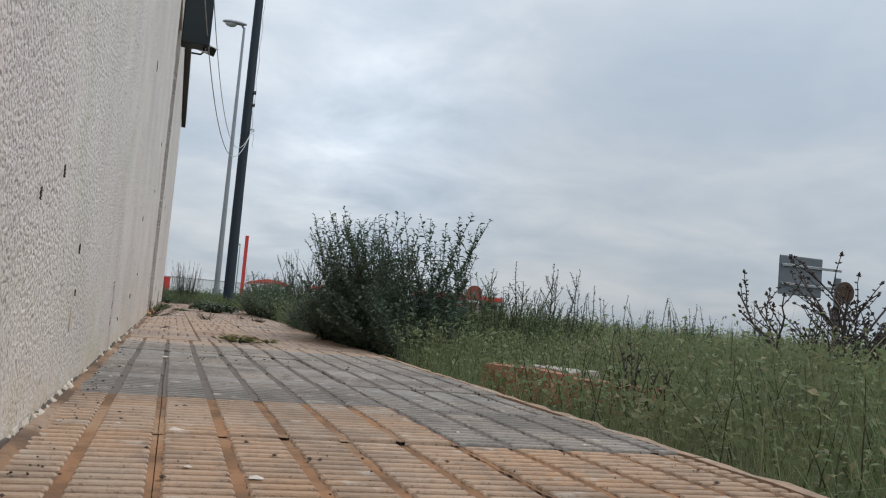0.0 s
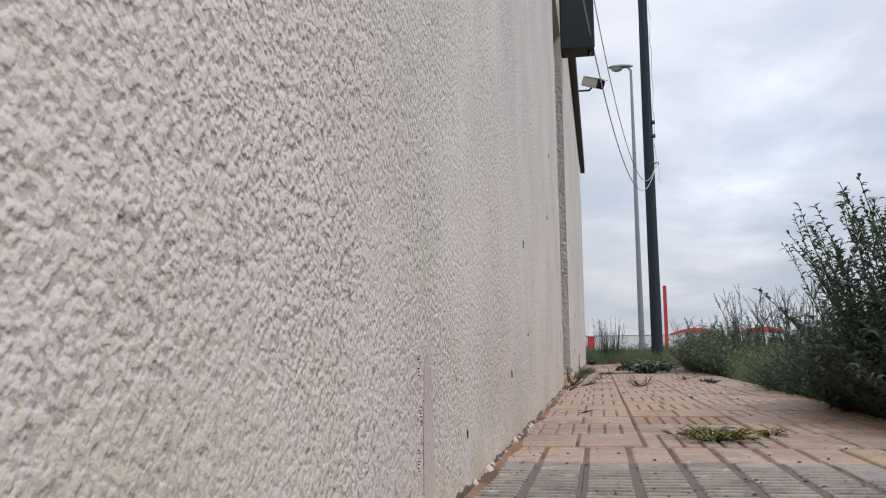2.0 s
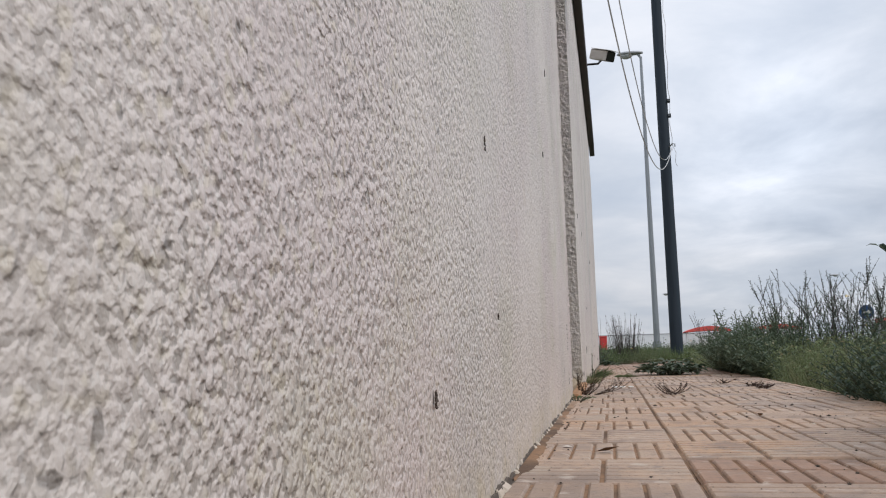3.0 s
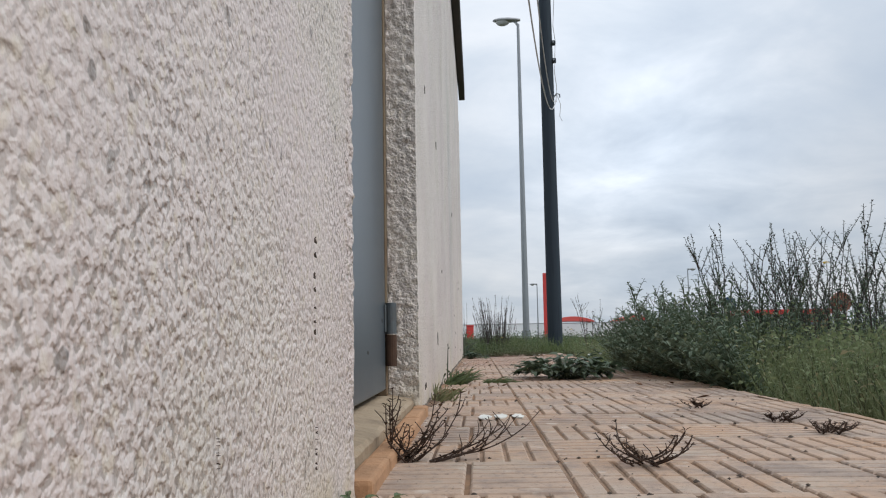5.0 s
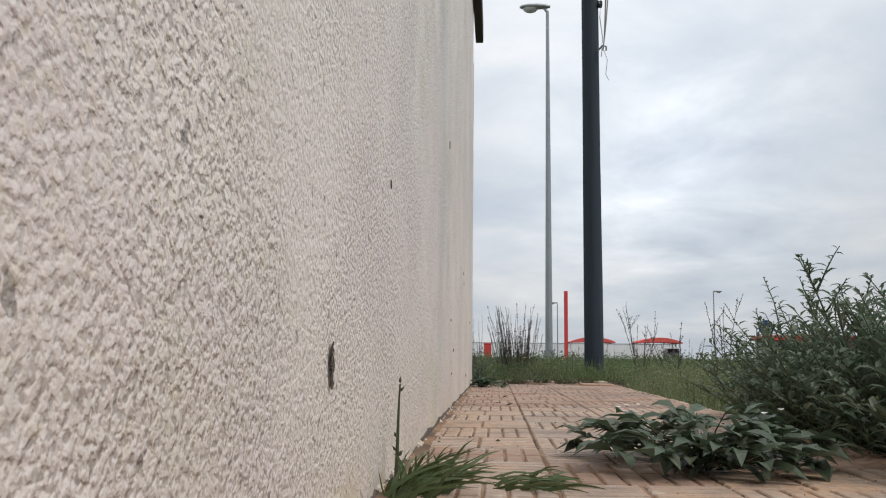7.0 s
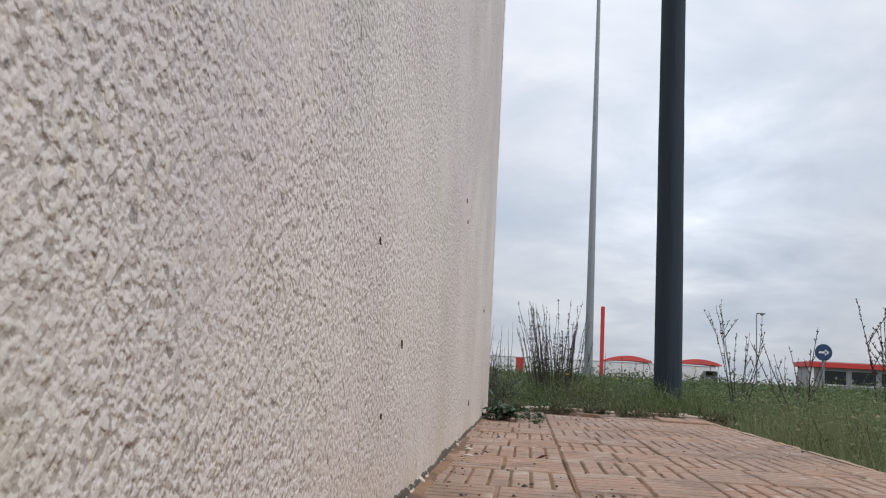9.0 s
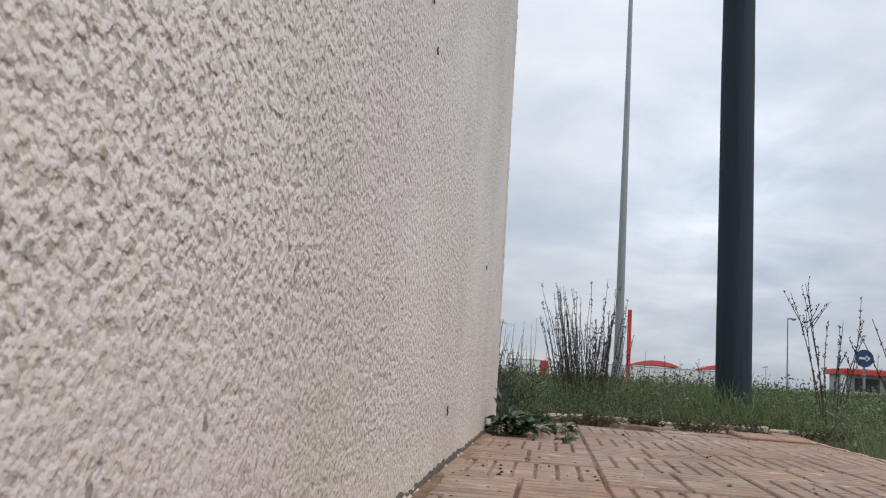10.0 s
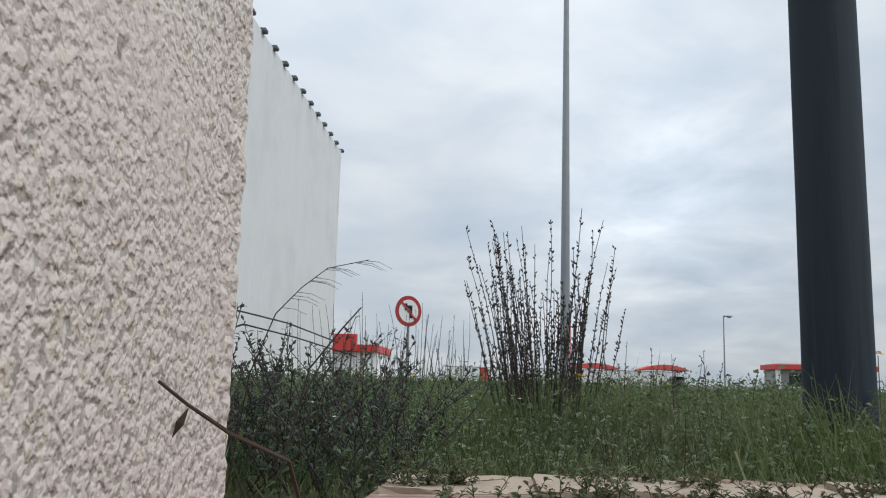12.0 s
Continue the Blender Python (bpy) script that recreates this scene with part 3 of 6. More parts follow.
def plaster_patch(y, z, w, h, seed, mat, label):
    """A smooth repair on the rough render, barely proud of it."""
    rng = random.Random(seed)
    bm = bmesh.new()
    n = 48
    ring, inner = [], []
    for k in range(n):
        a = 2 * math.pi * k / n
        c, q = math.copysign(abs(math.cos(a)) ** 0.55, math.cos(a)) * (1.0 - 0.15 * math.sin(a)), math.sin(a)
        j = rng.uniform(0.94, 1.05)
        ring.append(bm.verts.new((WALL_X + 0.0005, y + w / 2 * c * j, max(z + h / 2 * q * j, 0.002))))
        inner.append(bm.verts.new((WALL_X + 0.0013, y + w / 2 * c * j * 0.85, max(z + h / 2 * q * j * 0.9, 0.004))))
    for k in range(n):
        bm.faces.new((ring[k], ring[(k + 1) % n], inner[(k + 1) % n], inner[k]))
    bm.faces.new(inner)
    part("plaster_patch", bm, mat, HOUSE, label, smooth=False)


plaster_patch(2.312, 0.085, 0.052, 0.175, 1, PATCH_BEIGE, "smooth pinkish plaster repair on the rough wall")
plaster_patch(1.404, 0.105, 0.018, 0.034, 2, PATCH_OCHRE, "ochre stain where the render has come off")


def door():
    e = empty("door_1", (LEAF_X, (DOOR_0 + DOOR_1) / 2, 0.05), "closed grey-blue sheet metal door in a shallow recess", "door", kind="structure")
    part("leaf", box(LEAF_X - 0.04, LEAF_X, DOOR_0 + 0.01, DOOR_1 - 0.035, 0.058, DOOR_TOP - 0.02, 0.003), DOOR_PAINT, e)
    part("door_frame", box(LEAF_X - 0.05, LEAF_X + 0.003, DOOR_1 - 0.030, DOOR_1 - 0.006, 0.045, DOOR_TOP, 0.002), DOOR_FRAME, e, "narrow rusty steel frame")
    part("door_frame", box(LEAF_X - 0.05, LEAF_X - 0.002, DOOR_0 + 0.001, DOOR_0 + 0.008, 0.045, DOOR_TOP, 0.001), DOOR_FRAME, e)
    part("door_frame", box(LEAF_X - 0.05, LEAF_X - 0.002, DOOR_0 + 0.01, DOOR_1 - 0.035, DOOR_TOP - 0.017, DOOR_TOP - 0.001, 0.001), DOOR_FRAME, e)
    for z in (0.11, 1.70):
        h = part("hinge", rod((LEAF_X + 0.013, DOOR_1 - 0.032, z + 0.071), (LEAF_X + 0.013, DOOR_1 - 0.032, z + 0.140), 0.0125, n=16), STEEL, e, "steel barrel hinge, rusted below")
        part("lower_barrel", rod((LEAF_X + 0.013, DOOR_1 - 0.032, z), (LEAF_X + 0.013, DOOR_1 - 0.032, z + 0.069), 0.0125, n=16), RUST, h)
        part("plate", box(LEAF_X + 0.0005, LEAF_X + 0.004, DOOR_1 - 0.060, DOOR_1 - 0.034, z + 0.075, z + 0.135, 0.001), STEEL, h)
    rng = random.Random(8)
    for k in range(9):
        y, z = rng.uniform(DOOR_0 + 0.1, DOOR_1 - 0.1), rng.uniform(0.1, 0.62)
        bm = bmesh.new()
        bmesh.ops.create_icosphere(bm, subdivisions=1, radius=1, matrix=Matrix.LocRotScale((LEAF_X + 0.0005, y, z), None, (0.0012, 0.0022, rng.uniform(0.003, 0.008))))
        part("fleck", bm, PALE_CRUMB if k % 4 == 0 else HOLE, e)
    sill = empty("door_sill", (LEAF_X, (DOOR_0 + DOOR_1) / 2, 0), "worn sloping cement doorstep with a terracotta edge", "doorstep", kind="structure")
    bm = bmesh.new()
    prof = [(LEAF_X - 0.10, -0.04), (LEAF_X - 0.10, 0.048), (LEAF_X, 0.046), (WALL_X - 0.016, 0.036), (WALL_X - 0.010, 0.030), (WALL_X - 0.010, -0.04)]
    rng = random.Random(2)
    rings = []
    n = 40
    for i in range(n + 1):
        y = DOOR_0 + 0.001 + (DOOR_1 - DOOR_0 - 0.006) * i / n
        rings.append([bm.verts.new((x + (rng.uniform(-1, 1) * 0.0015 if k in (3, 4) else 0), y, z + (rng.uniform(-1, 1) * 0.0015 if k in (2, 3, 4) else 0))) for k, (x, z) in enumerate(prof)])
    for a, b in zip(rings, rings[1:]):
        for k in range(len(prof) - 1):
            bm.faces.new((a[k], a[k + 1], b[k + 1], b[k]))
    bm.faces.new(rings[0])
    bm.faces.new(rings[-1][::-1])
    bmesh.ops.recalc_face_normals(bm, faces=bm.faces[:])
    part("step", bm, SILL, sill, smooth=False)
    y = DOOR_0 + 0.006
    rng = random.Random(3)
    while y < DOOR_1 - 0.03:
        d = min(rng.uniform(0.17, 0.22), DOOR_1 - 0.008 - y)
        part("edge_tile", box(WALL_X - 0.009, WALL_X + 0.022 + rng.uniform(-0.003, 0.003), y, y + d - 0.004, -0.03, 0.021 + rng.uniform(-0.003, 0.002), 0.006, 2), SILL_EDGE, sill)
        y += d


door()

band = empty("metal_band", (WALL_X, 9.0, 2.4), "dark brown metal band fixed along the wall", "trim", kind="structure")
part("trim", box(WALL_X + 0.001, -0.118, 5.2, 12.90, 2.51, 2.66, 0.004), BROWN_METAL, band)


# ---- things on the wall ----
def junction_box():
    y0, y1, z0, z1, x1 = 6.56, 6.74, 1.985, 2.40, 0.024
    e = empty("junction_box", (WALL_X, y0, z0), "dark metal equipment box hung on the white wall", "box")
    part("body", box(WALL_X + 0.001, x1, y0, y1, z0, z1, 0.006, 2), DARK_METAL, e)
    part("lid", box(WALL_X + 0.004, x1 + 0.004, y0 - 0.006, y0 + 0.001, z0 - 0.004, z1 + 0.004, 0.003), DARK_METAL, e)
    part("gland", rod((x1 - 0.03, y0 + 0.07, z0 - 0.03), (x1 - 0.03, y0 + 0.07, z0 + 0.01), 0.010), LENS_BLACK, e)
    f = empty("floodlight", (WALL_X, 6.9, 2.62), "small dark floodlight above the equipment box", "lamp")
    part("bracket", box(WALL_X + 0.001, WALL_X + 0.07, 6.88, 6.92, 2.60, 2.63, 0.003), DARK_METAL, f)
    part("housing", box(WALL_X + 0.05, WALL_X + 0.15, 6.82, 6.96, 2.62, 2.74, 0.012, 2), DARK_METAL, f)
    part("glass", box(WALL_X + 0.06, WALL_X + 0.14, 6.812, 6.822, 2.63, 2.73, 0.002), LAMP_GLASS, f)


junction_box()


def security_camera():
    y, z = 12.05, 3.40
    e = empty("security_camera", (WALL_X, y, z), "grey bullet security camera on a wall arm", "camera")
    part("base", rod((WALL_X + 0.001, y, z - 0.02), (WALL_X + 0.015, y, z - 0.02), 0.045, n=18), CCTV_WHITE, e)
    part("arm", tube([(WALL_X + 0.01, y, z - 0.02), (-0.02, y, z - 0.02), (0.02, y - 0.01, z + 0.02)], 0.013, 8), LENS_BLACK, e)
    d = Vector((0.62, -0.62, -0.36)).normalized()
    c = Vector((0.03, y, z + 0.07))
    m = Matrix.Translation(c) @ d.to_track_quat("Y", "Z").to_matrix().to_4x4()
    bm = box(-0.062, 0.062, -0.15, 0.13, -0.058, 0.058, 0.022, 3)
    bm.transform(m)
    part("housing", bm, CCTV_WHITE, e)
    bm = box(-0.058, 0.058, 0.131, 0.150, -0.056, 0.056, 0.012, 2)
    bm.transform(m)
    part("lens_window", bm, LENS_BLACK, e)
    bm = box(-0.072, 0.072, -0.13, 0.185, 0.060, 0.067, 0.003)
    bm.transform(m)
    part("sun_shield", bm, CCTV_WHITE, e)


security_camera()

# ---- utility pole, its hardware and cables ----
POLE_X, POLE_Y = 0.783, 13.85


def utility_pole():
    e = empty("utility_pole", (POLE_X, POLE_Y, -0.06), "dark tarred wooden utility pole standing in grass", "pole")
    bm = bmesh.new()
    rings, n = [], 20
    zs = [-0.3] + [0.15 * k for k in range(0, 60)]
    for z in zs:
        t = max(z, 0) / 8.9
        r = 0.0795 * (1 - 0.33 * t) * (1 + 0.045 * noise.noise((0, 0, z * 2.9)))
        cx = POLE_X + 0.012 * noise.noise((3, 0, z * 0.5)) - 0.010 * t
        cy = POLE_Y + 0.012 * noise.noise((0, 5, z * 0.5))
        ring = []
        for k in range(n):
            a = 2 * math.pi * k / n
            rr = r * (1 + 0.025 * noise.noise((math.cos(a) * 2, math.sin(a) * 2, z * 0.8)))
            ring.append(bm.verts.new((cx + rr * math.cos(a), cy + rr * math.sin(a), z)))
        rings.append(ring)
    for a, b in zip(rings, rings[1:]):
        for k in range(n):
            bm.faces.new((a[k], a[(k + 1) % n], b[(k + 1) % n], b[k]))
    bm.faces.new(rings[-1])
    part("shaft", bm, POLE_WOOD, e, smooth=True)
    for z in (3.16, 3.36):
        h = part("cable_clamp", box(POLE_X + 0.060, POLE_X + 0.098, POLE_Y - 0.06, POLE_Y - 0.01, z, z + 0.05, 0.008, 2), DARK_METAL, e)
        part("bolt", rod((POLE_X + 0.07, POLE_Y - 0.075, z + 0.025), (POLE_X + 0.07, POLE_Y - 0.05, z + 0.025), 0.008, n=6), GALV, h)
    part("hook", tube([(POLE_X + 0.05, POLE_Y - 0.06, 2.76), (POLE_X + 0.09, POLE_Y - 0.09, 2.80), (POLE_X + 0.12, POLE_Y - 0.09, 2.79), (POLE_X + 0.12, POLE_Y - 0.09, 2.755)], 0.008, 6), GALV, e)
    part("riser_cable", tube([(POLE_X + 0.085 + 0.012 * math.sin(k * 2.1), POLE_Y - 0.05 + 0.006 * math.cos(k * 1.7), 2.72 + 0.17 * k) for k in range(32)], 0.0042, 5), CABLE_WHITE, e)
    part("loose_wire", tube([(POLE_X + 0.09, POLE_Y - 0.07, 2.80), (POLE_X + 0.13, POLE_Y - 0.08, 2.68), (POLE_X + 0.115, POLE_Y - 0.08, 2.55), (POLE_X + 0.14, POLE_Y - 0.08, 2.50)], 0.003, 4), CABLE_WHITE, e)


utility_pole()


def cables():
    hook = Vector((POLE_X + 0.085, POLE_Y - 0.10, 2.76))
    for dx, dz, deep, r in ((0.0, 0.0, 1.106, 0.0042), (0.05, 0.10, 1.03, 0.0034)):
        end = Vector((-0.295 + dx, 4.05, 3.40 + dz))
        stop = (hook.x - WALL_X) / (hook.x - end.x)
        pts = [hook.lerp(end, u) - Vector((0, 0, 4 * deep * u * (1 - u) * (1 + 0.536 * u))) for u in np.linspace(0, stop, 40)]
        tagged(part("overhead_cable", tube(pts, r, 5), CABLE_WHITE), "pale cable sagging from the building to the pole", "cable", "overhead cables")
    tagged(part("overhead_cable", tube(sag((-0.02, 6.9, 2.68), (POLE_X - 0.06, POLE_Y - 0.06, 5.70), 0.15), 0.006, 5), CABLE_BLACK), "thin black cable running up to the pole", "cable", "overhead cables")


cables()


# ---- street lamp ----
def street_lamp(name, x, y, top, r0, r1, arm, label, head=1.0):
    e = empty(name, (x, y, -0.06), label, "street lamp", "street lamps")
    part("post", rod((x, y, -0.2), (x, y, top), r0, r1, 14), GALV, e)
    part("base_collar", rod((x, y, -0.1), (x, y, 0.35), r0 * 1.35, r0 * 1.3, 14), GALV, e)
    part("arm", tube([(x, y, top - 0.02), (x + arm * 0.2, y, top + 0.08), (x + arm * 0.5, y, top + 0.10)], r1, 8), GALV, e)
    bm = bmesh.new()
    s = head
    prof = [(0.0, 0.05, 0.05), (0.12, 0.10, 0.075), (0.35, 0.15, 0.09), (0.6, 0.15, 0.085), (0.76, 0.10, 0.06), (0.82, 0.04, 0.03)]
    rings = []
    for u, wy, hz in prof:
        px = x + math.copysign(1, arm) * (u * s - 0.06)
        rings.append([bm.verts.new((px, y + wy * s * math.cos(2 * math.pi * k / 12), top + 0.10 + (hz if k < 7 else hz * 0.4) * s * math.sin(2 * math.pi * k / 12))) for k in range(12)])
    for a, b in zip(rings, rings[1:]):
        for k in range(12):
            bm.faces.new((a[k], a[(k + 1) % 12], b[(k + 1) % 12], b[k]))
    bm.faces.new(rings[0])
    bm.faces.new(rings[-1])
    bmesh.ops.recalc_face_normals(bm, faces=bm.faces[:])
    part("head", bm, LAMP_GREY, e, smooth=True)
    bm = bmesh.new()
    bmesh.ops.create_uvsphere(bm, u_segments=14, v_segments=8, radius=1, matrix=Matrix.LocRotScale((x + math.copysign(0.46 * s, arm), y, top + 0.075), None, (0.21 * s, 0.12 * s, 0.13 * s)))
    part("bowl", bm, LAMP_GLASS, e, smooth=True)


street_lamp("street_lamp", 1.135, 25.6, 8.0, 0.085, 0.035, -0.40, "tall galvanised street lamp with a flat grey head", 0.84)


# ---- signs ----
def disc(c, r, thick, n=28, facing=(0, -1, 0)):
    d = Vector(facing).normalized()
    return rod(Vector(c) - d * thick / 2, Vector(c) + d * thick / 2, r, n=n)


def no_left_turn_sign():
    x, y, z = -2.46, 36.8, 2.16
    f = Vector((0.62, -0.78, 0)).normalized()
    side = Vector((f.y * -1, f.x, 0)) * -1
    e = empty("no_left_turn_sign", (x, y, -0.06), "round white no-left-turn sign with a red rim on a post", "road sign")
    part("post", rod((x, y + 0.06, -0.2), (x, y + 0.06, z + 0.3), 0.04, n=10), GALV, e)
    p = part("plate", disc((x, y, z), 0.45, 0.02, facing=f), SIGN_RED, e)
    part("face", disc(Vector((x, y, z)) + f * 0.012, 0.335, 0.012, facing=f), SIGN_WHITE, p)
    right = Vector((-f.y, f.x, 0))
    def bar(u0, v0, u1, v1, w, lift=0.022):
        a = Vector((x, y, z)) + f * lift + right * u0 + Vector((0, 0, v0))
        b = Vector((x, y, z)) + f * lift + right * u1 + Vector((0, 0, v1))
        d = (b - a).normalized()
        s = d.cross(f).normalized() * w / 2
        bm = bmesh.new()
        vs = [bm.verts.new(p) for p in (a - s, a + s, b + s, b - s)]
        fc = bm.faces.new(vs)
        ex = bmesh.ops.extrude_face_region(bm, geom=[fc])
        bmesh.ops.translate(bm, verts=[v for v in ex["geom"] if isinstance(v, bmesh.types.BMVert)], vec=f * 0.006)
        return bm
    part("arrow_stem", bar(0.07, -0.20, 0.07, 0.12, 0.09), LENS_BLACK, p)
    part("arrow_bar", bar(0.115, 0.12, -0.12, 0.12, 0.09), LENS_BLACK, p)
    part("arrow_head", bar(-0.10, 0.02, -0.10, 0.22, 0.08), LENS_BLACK, p)
    part("slash", bar(-0.24, 0.24, 0.24, -0.24, 0.06, 0.030), SIGN_RED, p)


no_left_turn_sign()


def blue_sign():
    x, y, z = 10.15, 40.0, 1.40
    e = empty("direction_sign", (x, y, -0.06), "round blue mandatory sign with a white arrow on a post", "road sign")
    part("post", rod((x, y + 0.05, -0.2), (x, y + 0.05, z + 0.1), 0.04, n=10), GALV, e)
    p = part("plate", disc((x, y, z), 0.29, 0.02), SIGN_BLUE, e)
    part("arrow_bar", box(x - 0.17, x + 0.10, y - 0.020, y - 0.012, z - 0.035, z + 0.035), SIGN_WHITE, p)
    bm = bmesh.new()
    v = [bm.verts.new(q) for q in ((x + 0.04, y - 0.02, z + 0.11), (x + 0.19, y - 0.02, z), (x + 0.04, y - 0.02, z - 0.11), (x + 0.04, y - 0.012, z + 0.11), (x + 0.19, y - 0.012, z), (x + 0.04, y - 0.012, z - 0.11))]
    for q in ((0, 1, 2), (5, 4, 3), (0, 3, 4, 1), (1, 4, 5, 2), (2, 5, 3, 0)):
        bm.faces.new([v[k] for k in q])
    part("arrow_head", bm, SIGN_WHITE, p)


blue_sign()


def board_sign():
    """The back of a rectangular road sign, on a post with a small round one."""
    y = 17.0
    x0, x1, z0, z1 = 13.4, 14.62, 1.34, 2.26
    e = empty("road_sign", (15.1, y, -0.06), "grey back of a rectangular road sign on a post", "road sign")
    part("board", box(x0, x1, y, y + 0.03, z0, z1, 0.02, 2), SIGN_BACK, e)
    for z in (z0 + 0.22, z1 - 0.26):
        part("rail", box(x0 + 0.05, 15.15, y - 0.04, y - 0.002, z, z + 0.06, 0.005), GALV, e)
    part("post", rod((15.12, y, -0.2), (15.08, y, 1.85), 0.09, 0.08, 12), SIGN_BACK, e)
    part("disc", disc((15.22, y - 0.1, 1.52), 0.26, 0.03), RUST, e, "small dull red disc")


board_sign()


def red_beacon():
    x, y = 10.62, 30.4
    e = empty("red_bollard", (x, y, -0.06), "red round-headed bollard beyond the weeds", "bollard")
    part("post", rod((x, y, -0.2), (x, y, 0.8), 0.16, 0.14, 14), DULL_RED, e)
    p = part("head", disc((x, y, 1.06), 0.29, 0.16), DULL_RED, e)
    part("face", disc((x - 0.03, y - 0.10, 1.06), 0.07, 0.03, 16), SIGN_BACK, p)
    part("collar", rod((x, y, 0.72), (x, y, 0.80), 0.2, n=14), SIGN_WHITE, e)
    b = empty("barrier_block", (x - 0.7, y + 0.4, -0.06), "red and white barrier block", "barrier")
    part("body", box(x - 1.1, x - 0.3, y + 0.2, y + 0.6, -0.1, 0.62, 0.05, 2), DULL_RED, b)
    part("stripe", box(x - 1.102, x - 0.298, y + 0.198, y + 0.602, 0.42, 0.5), SIGN_BACK, b)


red_beacon()


# ---- far side of the field ----
def road():
    bm = box(-60.0, 140.0, 84.0, 92.0, -0.12, 0.02)
    tagged(part("road", bm, plain("asphalt", (0.055, 0.055, 0.058), 0.9, worn=(0.08, 0.08, 0.08), scale=1.5, relief=0.004)), "grey asphalt road across the field", "road", kind="structure")


road()


def red_post():
    e = empty("red_post", (5.42, 74.2, -0.06), "tall plain red post", "post")
    part("shaft", box(5.28, 5.56, 74.06, 74.34, -0.2, 5.36, 0.02), RED, e)
    part("foot", box(5.1, 5.74, 73.9, 74.5, -0.2, 0.2, 0.03), FAR_GREY, e)


red_post()


def canopy(x0, x1):
    y0, y1 = 118.0, 123.0
    e = empty("parking_canopy", ((x0 + x1) / 2, y0, -0.06), "red fabric parking canopy on white posts", "canopy", "parking canopies")
    bm = bmesh.new()
    n = 14
    rows = []
    for j, y in enumerate((y0, y1)):
        lo, hi = [], []
        for i in range(n + 1):
            u = i / n
            z = 2.28 + 0.62 * math.sin(math.pi * u) ** 0.8
            hi.append(bm.verts.new((x0 + (x1 - x0) * u, y, z)))
            lo.append(bm.verts.new((x0 + (x1 - x0) * u, y, 2.16 + 0.22 * (z - 2.28))))
        rows.append((hi, lo))
    for i in range(n):
        (h0, l0), (h1, l1) = rows
        bm.faces.new((h0[i], h0[i + 1], h1[i + 1], h1[i]))
        bm.faces.new((l0[i], l1[i], l1[i + 1], l0[i + 1]))
        bm.faces.new((h0[i], l0[i], l0[i + 1], h0[i + 1]))
        bm.faces.new((h1[i], h1[i + 1], l1[i + 1], l1[i]))
    part("roof", bm, CANOPY_RED, e)
    for x in (x0 + 0.4, x1 - 0.4):
        for y in (y0 + 0.3, y1 - 0.3):
            part("post", rod((x, y, -0.2), (x, y, 2.4), 0.07, n=8), FAR_WHITE, e)


canopy(9.5, 15.2)
canopy(17.9, 23.6)
canopy(-30.0, -24.5)


def low_wall(x0, x1, y, h):
    e = empty("boundary_wall", ((x0 + x1) / 2, y, -0.06), "long low white boundary wall", "wall", kind="structure")
    part("wall", box(x0, x1, y, y + 0.3, -0.2, h), FAR_WHITE, e)
    part("coping", box(x0 - 0.02, x1 + 0.02, y - 0.04, y + 0.34, h + 0.002, h + 0.08), FAR_GREY, e)


low_wall(-6.0, 24.5, 126.0, 2.15)


def parked_car(x, y, paint, label):
    """A car that stands nose on, with its windscreen, lamps and wheels."""
    e = empty("parked_car", (x, y, -0.05), label, "car", "parked vehicles")
    bm = bmesh.new()
    prof = [(0, 0.30, 0.84), (0.05, 0.78, 0.88), (1.0, 0.95, 0.90), (1.75, 1.55, 0.68), (3.4, 1.58, 0.66), (4.1, 1.0, 0.86), (4.2, 0.30, 0.84)]
    a = [bm.verts.new((x - w, y + u, z)) for u, z, w in prof]
    b = [bm.verts.new((x + w, y + u, z)) for u, z, w in prof]
    for k in range(len(prof)):
        q = (k + 1) % len(prof)
        bm.faces.new((a[k], a[q], b[q], b[k]))
    bm.faces.new(a[::-1])
    bm.faces.new(b)
    bmesh.ops.recalc_face_normals(bm, faces=bm.faces[:])
    part("body", bm, paint, e)
    bm = bmesh.new()
    bm.faces.new([bm.verts.new(v) for v in ((x - 0.78, y + 1.06, 1.01), (x + 0.78, y + 1.06, 1.01), (x + 0.62, y + 1.69, 1.53), (x - 0.62, y + 1.69, 1.53))])
    part("windscreen", bm, GLASS_DARK, e)
    for u in (-1, 1):
        part("headlight", box(x + u * 0.66 - 0.16, x + u * 0.66 + 0.16, y - 0.03, y + 0.03, 0.58, 0.74, 0.01), CCTV_WHITE, e)
        for v in (0.75, 3.35):
            part("wheel", rod((x + u * 0.66, y + v, 0.26), (x + u * 0.90, y + v, 0.26), 0.32, n=18), TYRE, e)
    part("grille", box(x - 0.4, x + 0.4, y - 0.02, y + 0.03, 0.40, 0.62, 0.01), GLASS_DARK, e)


parked_car(22.9, 119.0, CAR_GREY, "dark grey car parked across the field")


def red_bin():
    e = empty("red_container", (-1.0, 118.0, -0.06), "red upright container far off", "container")
    part("body", box(-1.5, -0.55, 118, 119, -0.2, 1.85, 0.04), RED, e)
    part("lid", box(-1.55, -0.5, 117.95, 119.05, 1.852, 2.0, 0.03), RED, e)


red_bin()


